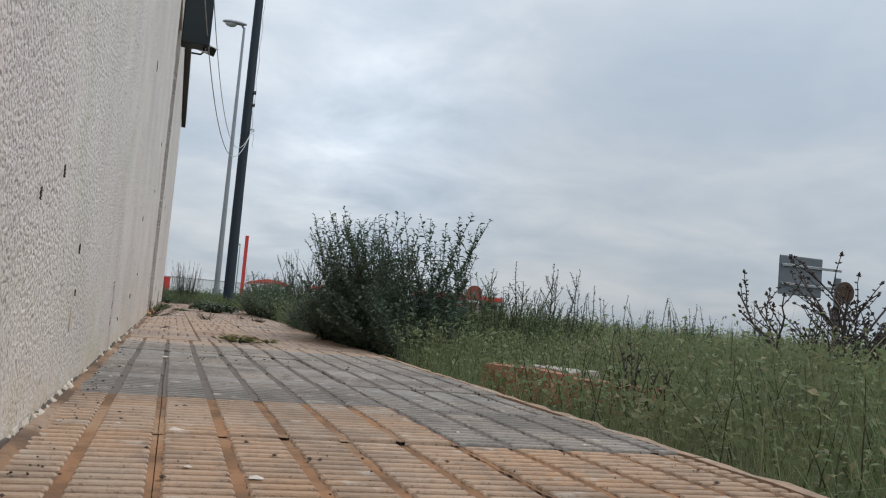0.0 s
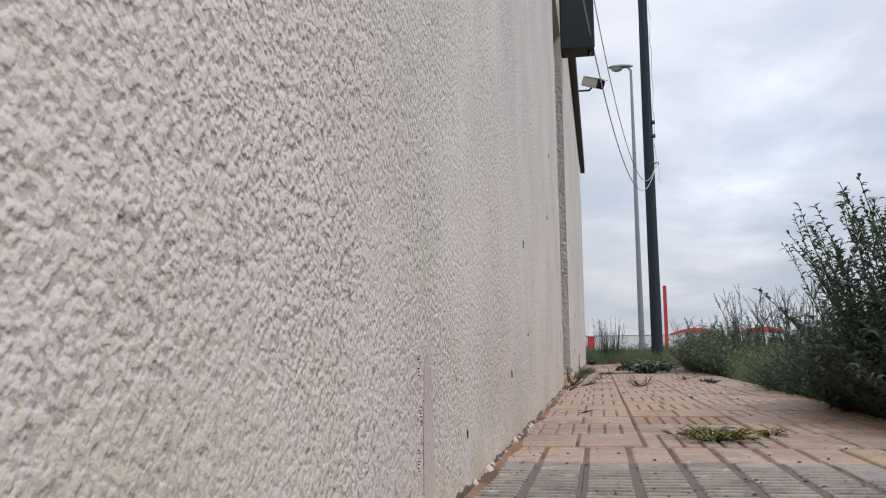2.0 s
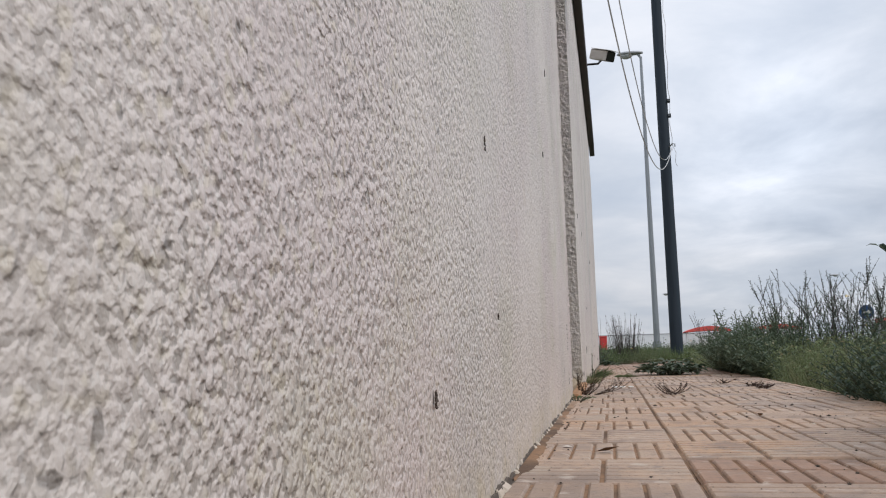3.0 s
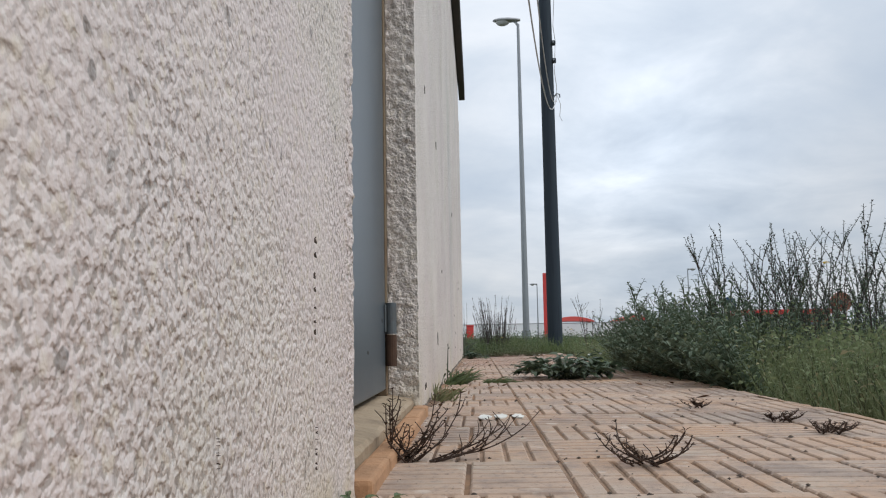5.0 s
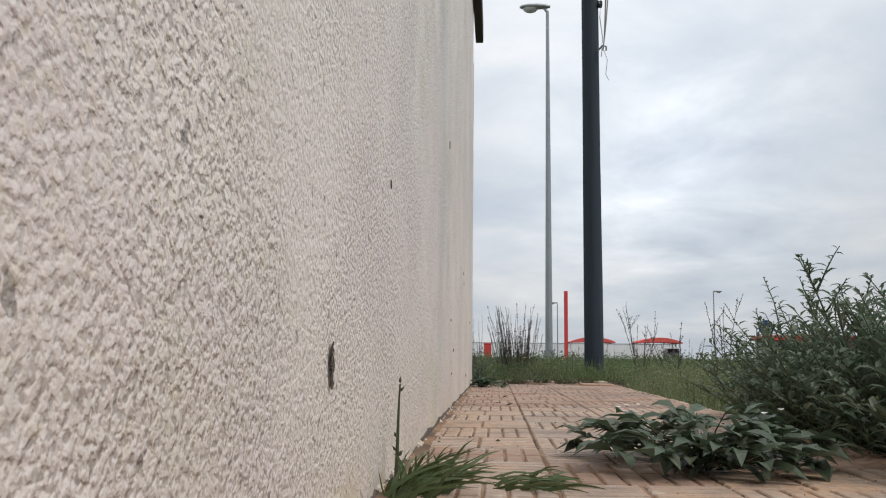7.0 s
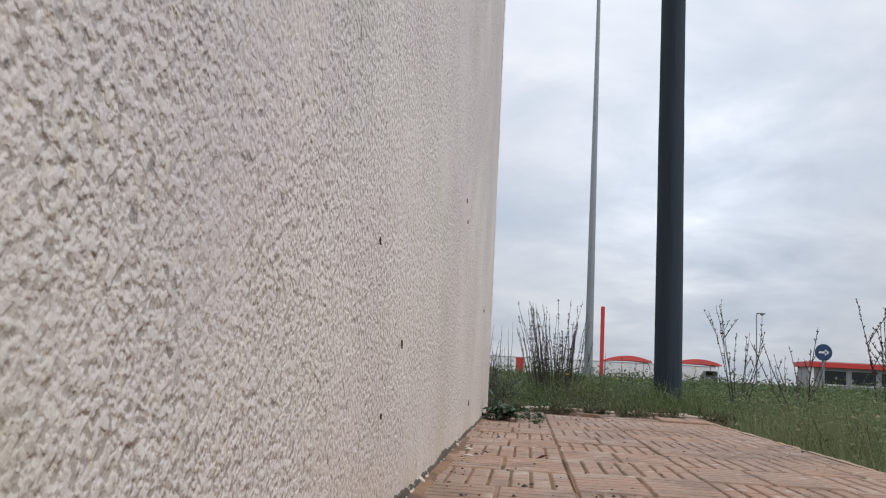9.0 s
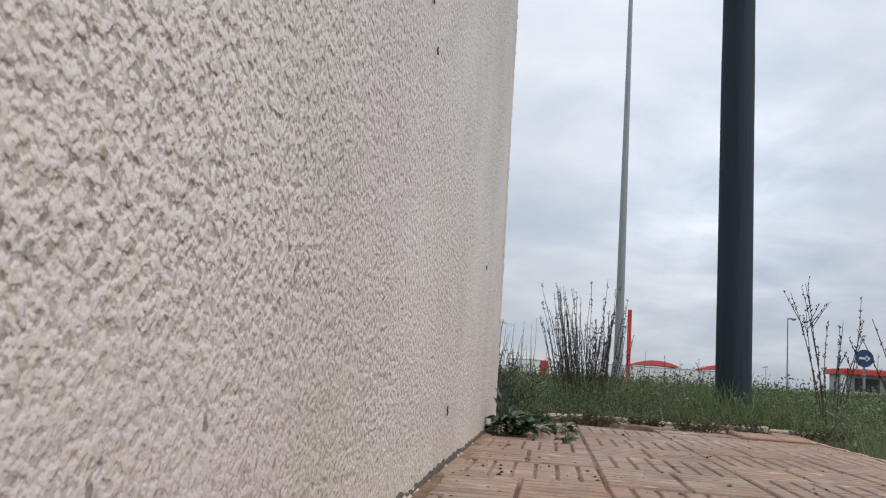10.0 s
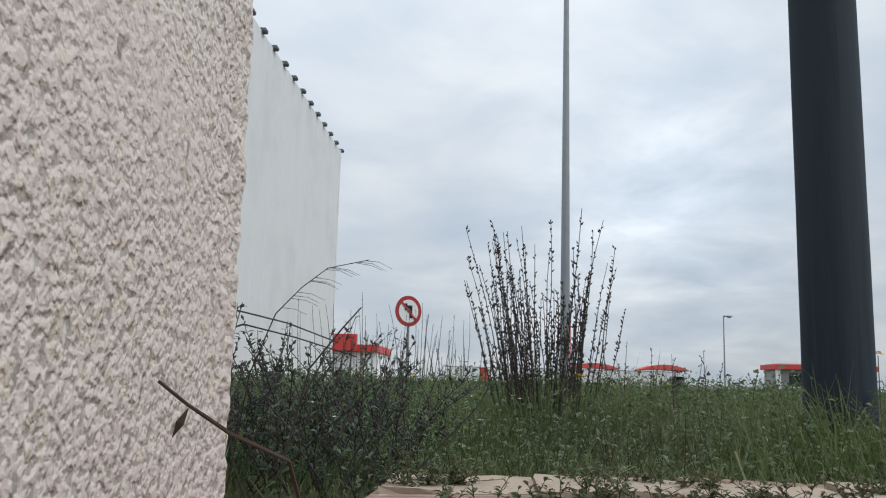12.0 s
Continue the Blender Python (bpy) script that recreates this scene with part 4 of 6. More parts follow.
def shop():
    e = empty("shop_building", (40.0, 120.0, -0.06), "low grey shop with a broad red fascia", "building")
    part("wall", box(34.6, 46, 120, 125, -0.2, 2.7), FAR_GREY, e)
    part("fascia", box(34.2, 46.4, 119.3, 125.4, 2.702, 3.32, 0.03), RED, e)
    part("roof", box(34.8, 46.2, 119.6, 125.2, 3.322, 3.42), FAR_GREY, e)
    for k in range(3):
        x = 36.0 + 3.5 * k
        w = part("window", box(x, x + 2.8, 119.93, 119.998, 0.7, 2.3), GLASS_DARK, e)
        part("frame", box(x - 0.08, x + 2.88, 119.95, 119.997, 0.55, 0.69), FAR_WHITE, w)
    part("pillar", box(34.4, 34.9, 119.6, 119.99, -0.2, 2.7), FAR_WHITE, e)


shop()


def red_roofed_hall():
    e = empty("hall", (-17.0, 120.0, -0.06), "white hall with a red fascia far off", "building")
    part("wall", box(-34.0, -14.6, 121, 135, -0.2, 3.6), FAR_WHITE, e)
    part("fascia", box(-34.2, -14.4, 120.5, 135.4, 3.602, 4.55, 0.03), RED, e)
    part("sign_box", box(-19.8, -17.0, 119.4, 120.49, 3.7, 5.8, 0.03), RED, e)


red_roofed_hall()


def industrial_shed():
    X, y0, y1, h = -4.30, 21.0, 34.9, 6.40
    e = empty("industrial_shed", (X - 5, 28, -0.06), "tall white corrugated metal industrial shed", "building")
    bm = bmesh.new()
    prof, y = [], y0
    while y < y1 - 0.05:
        prof += [(X, y), (X, y + 0.55), (X - 0.018, y + 0.60), (X - 0.018, y + 0.78)]
        y += 0.83
    prof.append((X, y1))
    lo = [bm.verts.new((a, b, -0.2)) for a, b in prof]
    hi = [bm.verts.new((a, b, h)) for a, b in prof]
    for k in range(len(prof) - 1):
        bm.faces.new((lo[k], lo[k + 1], hi[k + 1], hi[k]))
    bmesh.ops.recalc_face_normals(bm, faces=bm.faces[:])
    part("cladding", bm, WHITE_CLAD, e)
    part("wall", box(X - 11, X - 0.06, y0, y1 - 0.002, -0.2, h - 0.05), WHITE_CLAD, e)
    part("roof", box(X - 11.2, X - 0.10, y0 - 0.1, y1 + 0.1, h - 0.04, h + 0.05), WHITE_CLAD, e)
    y = y0
    while y < y1 - 0.3:
        part("sheet_rib", box(X - 0.5, X + 0.07, y + 0.60, y + 0.78, h - 0.002, h + 0.08, 0.02), CLAD_EDGE, e)
        y += 0.83
    part("corner_trim", box(X - 0.12, X + 0.012, y1 - 0.10, y1 + 0.01, -0.2, h + 0.02, 0.004), WHITE_CLAD, e)


industrial_shed()
street_lamp("street_lamp", 23.1, 100.0, 7.3, 0.09, 0.05, 0.6, "distant grey street lamp", 1.2)
street_lamp("street_lamp", 7.3, 110.0, 6.6, 0.09, 0.05, -0.6, "distant grey street lamp", 1.2)


# ---- plants ----
class Plant:
    """Collects stems and leaves for one plant."""

    def __init__(self, seed):
        self.r = random.Random(seed)
        self.small = False
        self.sv, self.sf, self.lv, self.lf, self.fv, self.ff = [], [], [], [], [], []

    def stem(self, pts, r0, r1, n=4):
        b0 = len(self.sv)
        for i, p in enumerate(pts):
            t = i / (len(pts) - 1)
            rr = r0 + (r1 - r0) * t
            d = (pts[min(i + 1, len(pts) - 1)] - pts[max(i - 1, 0)]).normalized()
            u = d.orthogonal().normalized()
            w = d.cross(u)
            for k in range(n):
                a = 2 * math.pi * k / n
                self.sv.append(p + u * (rr * math.cos(a)) + w * (rr * math.sin(a)))
        for i in range(len(pts) - 1):
            for k in range(n):
                a, b = b0 + i * n + k, b0 + i * n + (k + 1) % n
                self.sf.append((a, b, b + n, a + n))

    def leaf(self, p, d, length, width, fold=0.25, droop=0.3):
        """A pointed leaf, folded along its middle and bent down at the tip."""
        d = Vector(d).normalized()
        side = d.cross(Vector((self.r.uniform(-0.4, 0.4), self.r.uniform(-0.4, 0.4), 1))).normalized()
        up = side.cross(d)
        b = len(self.lv)
        if self.small:
            mid = p + d * length * 0.45
            self.lv += [p, mid + side * width * 0.5 + up * width * fold, mid - side * width * 0.5 + up * width * fold, p + d * length - Vector((0, 0, droop * length))]
            self.lf += [(b, b + 2, b + 1), (b + 1, b + 2, b + 3)]
            return
        m1, m2 = p + d * length * 0.32, p + d * length * 0.68 - Vector((0, 0, 0.25 * droop * length))
        o1, o2 = side * width * 0.5, side * width * 0.36
        f1, f2 = up * width * fold, up * width * fold * 0.7
        self.lv += [p, m1 + o1 + f1, m1, m1 - o1 + f1, m2 + o2 + f2, m2, m2 - o2 + f2, p + d * length - Vector((0, 0, droop * length))]
        self.lf += [(b, b + 2, b + 1), (b, b + 3, b + 2), (b + 1, b + 2, b + 5, b + 4), (b + 2, b + 3, b + 6, b + 5), (b + 4, b + 5, b + 7), (b + 5, b + 6, b + 7)]

    def bud(self, p, d, length, r):
        d = Vector(d).normalized()
        u = d.orthogonal().normalized()
        w = d.cross(u)
        b = len(self.sv)
        self.sv += [p] + [p + d * length * 0.5 + u * r * math.cos(k * 2.0944) + w * r * math.sin(k * 2.0944) for k in range(3)] + [p + d * length]
        self.sf += [(b, b + 2, b + 1), (b, b + 3, b + 2), (b, b + 1, b + 3), (b + 4, b + 1, b + 2), (b + 4, b + 2, b + 3), (b + 4, b + 3, b + 1)]

    def flower(self, p, r):
        b = len(self.fv)
        n = 8
        self.fv += [p + Vector((0, 0, r * 0.3))] + [p + Vector((r * math.cos(2 * math.pi * k / n), r * math.sin(2 * math.pi * k / n), r * 0.5 * self.r.random())) for k in range(n)]
        self.ff += [(b, b + 1 + k, b + 1 + (k + 1) % n) for k in range(n)]

    def path(self, base, lean, h, bends=5, wob=0.03):
        pts, p = [Vector(base)], Vector(base)
        d = (Vector((0, 0, 1)) + Vector(lean)).normalized()
        for k in range(bends):
            d = (d + Vector((self.r.uniform(-wob, wob), self.r.uniform(-wob, wob), 0)) * 3).normalized()
            p = p + d * h / bends
            pts.append(p.copy())
        return pts

    def shoot(self, base, lean, h, r0, leaf_l, leaf_w, per_m, start=0.1, branch=0, wob=0.03, buds=0):
        pts = self.path(base, lean, h, 6, wob)
        self.stem(pts, r0, r0 * 0.35, 4 if r0 > 0.002 else 3)
        if per_m:
            k = int(h * per_m)
            for i in range(k):
                t = start + (1 - start) * (i + self.r.random()) / k
                f = min(t, 0.999) * (len(pts) - 1)
                p = pts[int(f)].lerp(pts[int(f) + 1], f % 1)
                a = self.r.uniform(0, 2 * math.pi)
                s = (1.1 - 0.5 * t) * self.r.uniform(0.6, 1.2)
                self.leaf(p, (math.cos(a), math.sin(a), self.r.uniform(0.1, 1.2)), leaf_l * s, leaf_w * s)
        for i in range(buds):
            t = self.r.uniform(0.3, 1.0)
            f = min(t, 0.999) * (len(pts) - 1)
            p = pts[int(f)].lerp(pts[int(f) + 1], f % 1)
            a = self.r.uniform(0, 2 * math.pi)
            self.bud(p, (math.cos(a), math.sin(a), 1.2), self.r.uniform(0.008, 0.016), self.r.uniform(0.0022, 0.004))
        for _ in range(branch):
            f = self.r.uniform(0.3, 0.85) * (len(pts) - 1)
            p = pts[int(f)].lerp(pts[int(f) + 1], f % 1)
            a = self.r.uniform(0, 2 * math.pi)
            self.shoot(p, (0.62 * math.cos(a), 0.62 * math.sin(a), 0), h * self.r.uniform(0.10, 0.26), r0 * 0.65, leaf_l * 0.8, leaf_w * 0.8, per_m, start, 0, wob, buds // 3)
        return pts

    def plant(self, name, at, label, category, stem_mat, leaf_mat, group="", kind="", flower_mat=None):
        e = empty(name, at, label, category, group, kind)
        if self.sv:
            tagged(raw("stalk_growth", self.sv, self.sf, stem_mat, e), kind="stuff")
        if self.lv:
            tagged(raw("foliage", self.lv, self.lf, leaf_mat, e), kind="stuff")
        if self.fv:
            tagged(raw("blossom", self.fv, self.ff, flower_mat, e), kind="stuff")
        return e


def bushy(seed, cx, cy, rx, ry, h, stems, leaf_l, leaf_w, per_m, tall=0, tall_h=0.0, low=0.5, spread=0.35, bias=(0, 0), root=-9.0, thick=0.0028, tall_leaf=0.8):
    """A dense mound of leafy shoots, tallest in the middle, with taller twiggy ones; root: no stem stands left of it."""
    p = Plant(seed)
    r = p.r

    def place(q, a):
        return max(cx + rx * q * math.cos(a), root + 0.04 * r.random()), cy + ry * q * math.sin(a)

    for k in range(stems):
        a, q = r.uniform(0, 2 * math.pi), math.sqrt(r.random())
        x, y = place(q, a)
        hh = h * (1 - (1 - low) * q * q) * r.uniform(0.55, 1.08)
        lean = ((spread * q * math.cos(a) + bias[0]) * r.random() * 1.6, (spread * q * math.sin(a) + bias[1]) * r.random() * 1.6, 0)
        p.shoot((x, y, -0.05), lean, hh, thick, leaf_l, leaf_w, per_m, 0.05, 1 if r.random() < 0.5 else 0, 0.05)
    for k in range(tall):
        a, q = r.uniform(0, 2 * math.pi), math.sqrt(r.random()) * 0.85
        x, y = place(q, a)
        p.shoot((x, y, -0.05), (0.28 * math.cos(a) * q + bias[0] * 0.12, 0.28 * math.sin(a) * q, 0), tall_h * r.uniform(0.72, 1.05), thick * 1.25, leaf_l * tall_leaf, leaf_w * tall_leaf, per_m * 0.9, 0.15, 5, 0.05, 8)
    return p


p = bushy(11, 0.90, 3.82, 0.28, 0.62, 0.45, 330, 0.050, 0.019, 95, 60, 0.64, 0.65, 0.36, (-0.55, 0), 0.70, 0.0024, 0.9)
p.plant("bush", (0.9, 3.8, -0.05), "dense dark green weedy bush leaning over the pavement edge", "bush", STEM, BUSH_LEAF, "verge bushes")
p = bushy(20, 0.78, 3.75, 0.06, 0.70, 0.36, 170, 0.044, 0.015, 100, 22, 0.60, 0.8, 0.2, (-0.95, 0), 0.70, 0.0022)
p.plant("bush", (0.78, 3.75, -0.05), "dark green shoots sprawling over the pavement edge", "bush", STEM, BUSH_LEAF, "verge bushes")
p = bushy(12, 1.55, 4.3, 0.42, 0.75, 0.38, 330, 0.042, 0.010, 100, 10, 0.46, 0.7, 0.4)
p.plant("bush", (1.55, 3.7, -0.05), "low feathery green weeds in the verge", "bush", STEM, WEED_LEAF, "verge bushes")
p = bushy(17, 0.92, 5.0, 0.22, 0.80, 0.34, 330, 0.040, 0.012, 95, 8, 0.38, 0.6, 0.4, (-0.8, 0), 0.73)
p.plant("bush", (0.98, 5.4, -0.05), "low feathery green weeds hanging over the pavement edge", "bush", STEM, BUSH_LEAF, "verge bushes")
p = bushy(13, 1.04, 8.80, 0.36, 1.0, 0.46, 330, 0.064, 0.016, 88, 30, 0.50, 0.7, 0.35, (-0.55, 0), 0.78, 0.0034)
p.plant("bush", (1.1, 8.8, -0.05), "low bush with broad silvery grey-green leaves", "bush", STEM, SILVER_LEAF, "verge bushes")
p = bushy(19, 0.86, 8.20, 0.09, 0.85, 0.40, 190, 0.066, 0.017, 84, 0, 0.5, 0.8, 0.2, (-0.95, 0), 0.79, 0.003)
p.plant("bush", (0.86, 8.35, -0.05), "silvery shoots sprawling over the pavement edge", "bush", STEM, SILVER_LEAF, "verge bushes")
p = bushy(14, 1.42, 8.5, 0.40, 0.45, 0.45, 80, 0.034, 0.012, 120, 46, 0.72, 0.5, 0.30, thick=0.0026)
p.plant("bush", (1.42, 8.5, -0.05), "tall thin-stemmed dark weed with bare tips", "bush", DRY_STEM, BUSH_LEAF, "verge bushes")
p = bushy(18, 2.2, 9.0, 0.65, 1.2, 0.46, 330, 0.055, 0.016, 60, 30, 0.66, 0.7, 0.4)
p.plant("bush", (2.2, 9.0, -0.05), "broad mound of grey-green weeds", "bush", STEM, SILVER_LEAF, "verge bushes")
p = bushy(15, 1.10, 6.75, 0.28, 0.8, 0.20, 220, 0.036, 0.009, 80, 4, 0.30, 0.5)
p.plant("bush", (1.10, 6.75, -0.05), "low green weeds along the pavement edge", "bush", STEM, WEED_LEAF, "verge bushes")
p = bushy(16, 1.20, 10.6, 0.32, 0.8, 0.20, 200, 0.036, 0.009, 80, 4, 0.28, 0.5)
p.plant("bush", (1.20, 10.6, -0.05), "low green weeds along the pavement edge", "bush", STEM, WEED_LEAF, "verge bushes")


def stalk_cluster(name, seed, cx, cy, rx, ry, n, h0, h1, label, buds=14, r0=0.0028, lean=0.25, branch=0, mat=None, leaves=6, leaf_l=0.02, leaf_w=0.005, leaf_mat=None):
    p = Plant(seed)
    for k in range(n):
        a, q = p.r.uniform(0, 2 * math.pi), math.sqrt(p.r.random())
        x, y = cx + rx * q * math.cos(a), cy + ry * q * math.sin(a)
        p.shoot((x, y, -0.05), (lean * q * math.cos(a), lean * q * math.sin(a), 0), p.r.uniform(h0, h1), r0, leaf_l, leaf_w, leaves, 0.1, branch, 0.025, buds)
    return p.plant(name, (cx, cy, -0.05), label, "plant", mat or DRY_STEM, leaf_mat or WEED_LEAF, "dry weed stalks")


stalk_cluster("dry_weed", 21, 0.17, 14.60, 0.14, 0.18, 95, 0.34, 0.74, "cluster of tall dark dry weed stalks", 34, 0.0030, 0.24)
stalk_cluster("dry_weed", 22, 1.11, 13.60, 0.03, 0.03, 9, 0.42, 0.70, "sparse dark dry weed with upright stalks", 26, 0.0032, 0.26, 2)
stalk_cluster("dry_weed", 33, 1.27, 13.0, 0.03, 0.04, 6, 0.34, 0.54, "forked dark dry weed beside the pavement's end", 16, 0.0036, 0.6, 2)
stalk_cluster("dry_weed", 34, 1.52, 12.7, 0.03, 0.05, 4, 0.50, 0.66, "tall dark dry weed with a feathery head", 40, 0.0036, 0.15, 4)
stalk_cluster("dry_weed", 23, 1.55, 14.3, 0.12, 0.2, 8, 0.25, 0.45, "sparse dry weed stalks in the grass", 12, 0.0028, 0.4, 1)
stalk_cluster("dry_weed", 24, -1.1, 20.0, 0.9, 1.0, 75, 0.40, 0.95, "thin stand of dry weed stalks", 18, 0.0048, 0.10)
stalk_cluster("dry_weed", 25, -0.1, 17.5, 0.35, 0.5, 26, 0.30, 0.55, "thin stand of dry weed stalks", 16, 0.0036, 0.15)
stalk_cluster("dry_weed", 26, 0.75, 15.8, 0.5, 0.6, 20, 0.25, 0.42, "thin dry weed stalks in the grass", 12, 0.0032, 0.3, 1)
stalk_cluster("dry_weed", 27, 1.75, 4.3, 0.35, 0.5, 16, 0.32, 0.52, "upright dark weed stalks in the verge", 10, 0.0034, 0.25, 2, None, 110, 0.030, 0.008, BUSH_LEAF)
stalk_cluster("dry_weed", 28, 2.7, 4.9, 0.9, 0.9, 60, 0.22, 0.46, "upright dark weed stalks in the verge", 10, 0.0030, 0.3, 2, None, 110, 0.030, 0.008, BUSH_LEAF)
stalk_cluster("dry_weed", 29, 2.2, 9.0, 0.6, 1.0, 26, 0.45, 0.74, "upright dark leafy weed stalks behind the bush", 14, 0.0022, 0.3, 5, None, 110, 0.030, 0.008, BUSH_LEAF)
stalk_cluster("dry_weed", 30, 0.98, 1.80, 0.03, 0.05, 6, 0.12, 0.24, "small dark branched weed beside a brick", 6, 0.0032, 0.6, 2)
stalk_cluster("dry_weed", 31, 1.62, 12.2, 0.02, 0.02, 3, 0.22, 0.30, "single dark broken stalk in the grass", 4, 0.0034, 0.1, 1)
stalk_cluster("dry_weed", 32, 4.0, 4.5, 1.4, 1.6, 80, 0.22, 0.44, "scattered thin weed stalks", 6, 0.0034, 0.3, 1, None, 110, 0.030, 0.008, BUSH_LEAF)


def thorn_shrub(seed, cx, cy, s, name, label):
    """A bare shrub with knotty spreading twigs."""
    limbs, twigs = Plant(seed), Plant(seed + 1)

    def grow(base, d, length, r, depth):
        p = limbs if depth == 2 else twigs
        pts, q = [Vector(base)], Vector(base)
        d = Vector(d).normalized()
        for k in range(5):
            d = (d + Vector((p.r.uniform(-0.25, 0.25), p.r.uniform(-0.25, 0.25), p.r.uniform(-0.1, 0.22)))).normalized()
            q = q + d * length / 5
            pts.append(q.copy())
            for _ in range(2):
                a = p.r.uniform(0, 6.28)
                p.bud(q, (math.cos(a), math.sin(a), 0.5), 0.014 * s, 0.004 * s)
        p.stem(pts, r, r * 0.5)
        p.bud(q, d, 0.02 * s, 0.007 * s)
        if depth:
            for k in range(4):
                a = p.r.uniform(0, 6.28)
                grow(pts[p.r.randint(1, 4)], d + Vector((math.cos(a), math.sin(a), p.r.uniform(-0.1, 0.6))) * 0.9, length * 0.55, r * 0.6, depth - 1)

    for k in range(7):
        a = limbs.r.uniform(0, 6.28)
        grow((cx, cy, -0.05), (math.cos(a) * 0.8, math.sin(a) * 0.8, limbs.r.uniform(0.5, 1.0)), 0.42 * s, 0.007 * s, 2)
    e = limbs.plant(name, (cx, cy, -0.05), label, "shrub", DRY_STEM, WEED_LEAF)
    tagged(raw("twigs", twigs.sv, twigs.sf, DRY_STEM, e), kind="stuff")


thorn_shrub(43, 2.36, 2.75, 1.10, "thorny_shrub", "bare dark shrub with knotty spreading twigs")


def corner_tangle():
    p = Plant(51)
    for k in range(260):
        x, y = p.r.uniform(-0.95, -0.17), p.r.uniform(13.28, 13.9)
        p.shoot((x, y, -0.05), (p.r.uniform(-0.7, 0.8), p.r.uniform(-0.4, 0.3), 0), p.r.uniform(0.14, 0.36), 0.0022, 0.03, 0.008, 60, 0.1, 2, 0.10, 8)
    for k in range(2):
        y, z = 13.2 + 0.06 * k, 0.02 * k
        p.stem([Vector((-0.62, y + 0.1, 0.0)), Vector((-0.52, y, 0.23 - z)), Vector((-0.43, y, 0.262 - z)), Vector((-0.34, y, 0.242 - z)), Vector((-0.255 + 0.02 * k, y, 0.212 - z))], 0.0028, 0.0013)
    p.stem([Vector((-0.34, 13.2, 0.0)), Vector((-0.30, 13.2, 0.17)), Vector((-0.25, 13.2, 0.235)), Vector((-0.22, 13.2, 0.27))], 0.0022, 0.0012)
    p.plant("dry_shrub", (-0.5, 13.5, -0.05), "tangled brown dry shrub by the end of the building", "shrub", DRY_STEM, BUSH_LEAF)
    # one arching grass plume
    g = Plant(52)
    pts = [Vector((-0.43, 13.22, -0.03)), Vector((-0.40, 13.21, 0.16)), Vector((-0.36, 13.2, 0.257)), Vector((-0.32, 13.2, 0.30)), Vector((-0.278, 13.2, 0.333)), Vector((-0.21, 13.2, 0.348))]
    g.stem(pts, 0.0014, 0.0008)
    for k in range(14):
        f = g.r.uniform(2.2, 4.95)
        q = pts[int(f)].lerp(pts[int(f) + 1], f % 1)
        g.stem([q, q + Vector((0.025, g.r.uniform(-0.01, 0.01), -0.003)), q + Vector((0.045, g.r.uniform(-0.02, 0.02), -0.012))], 0.0006, 0.0003, 3)
    g.plant("grass_plume", (-0.43, 13.22, -0.05), "single arching dry grass plume", "grass", TWIG, GRASS)


corner_tangle()


def tuft(seed, x, y, n, h, spread, name="grass_tuft", label="green grass tuft growing at the foot of the wall", lean=(0.3, 0.0), z=-0.004, mat=None, flat=0.0):
    p = Plant(seed)
    for k in range(n):
        a = p.r.uniform(0, 6.28)
        q = p.r.random() * spread
        base = Vector((max(x + q * math.cos(a), WALL_X + 0.012), y + q * 1.4 * math.sin(a), z))
        d = Vector((lean[0] + p.r.uniform(-0.5, 0.5) + flat * p.r.random(), lean[1] + p.r.uniform(-0.5, 0.5), 1.0))
        d.normalize()
        hh, w = h * p.r.uniform(0.4, 1.1), p.r.uniform(0.0022, 0.0046)
        side = d.cross(Vector((p.r.uniform(-1, 1), p.r.uniform(-1, 1), 0.1))).normalized()
        b = len(p.lv)
        bend = Vector((d.x, d.y, 0)) * 0.9 - Vector((0, 0, 0.35 + flat * 0.4))
        for i in range(4):
            t = i / 4
            c = base + d * hh * t + bend * hh * t * t * 0.55
            c.z = max(c.z, z + 0.003)
            c.x = max(c.x, WALL_X + 0.008)
            ww = w * (1 - 0.75 * t)
            p.lv += [c - side * ww, c + side * ww]
        c = base + d * hh + bend * hh * 0.55
        c.z = max(c.z, z + 0.002)
        c.x = max(c.x, WALL_X + 0.008)
        p.lv.append(c)
        p.lf += [(b, b + 1, b + 3, b + 2), (b + 2, b + 3, b + 5, b + 4), (b + 4, b + 5, b + 7, b + 6), (b + 6, b + 7, b + 8)]
    return p


p = tuft(61, -0.140, 7.86, 150, 0.115, 0.055, flat=0.8)
p.shoot((-0.158, 7.90, -0.004), (0, 0, 0), 0.145, 0.0042, 0.02, 0.004, 0, 0.1, 0, 0.01, 6)
p.plant("grass_tuft", (-0.145, 7.86, -0.004), "green grass tuft with a seed stalk at the wall", "grass", STEM, WEED_LEAF, "grass tufts")
p = tuft(62, -0.150, 6.98, 60, 0.075, 0.045, lean=(0.15, 0.0), flat=0.5)
p.shoot((-0.155, 7.02, -0.004), (0.1, 0, 0), 0.075, 0.0015, 0.02, 0.004, 0, 0.1, 0, 0.03, 3)
p.plant("grass_tuft", (-0.150, 6.98, -0.004), "thin yellow-green grass tuft at the foot of the wall", "grass", STEM, GRASS, "grass tufts")
p = tuft(63, 0.02, 7.95, 60, 0.07, 0.06, lean=(0.5, -0.2), flat=1.6)
p.plant("grass_tuft", (0.02, 7.95, -0.004), "flattened grass blades lying on the tiles", "grass", STEM, WEED_LEAF, "grass tufts")


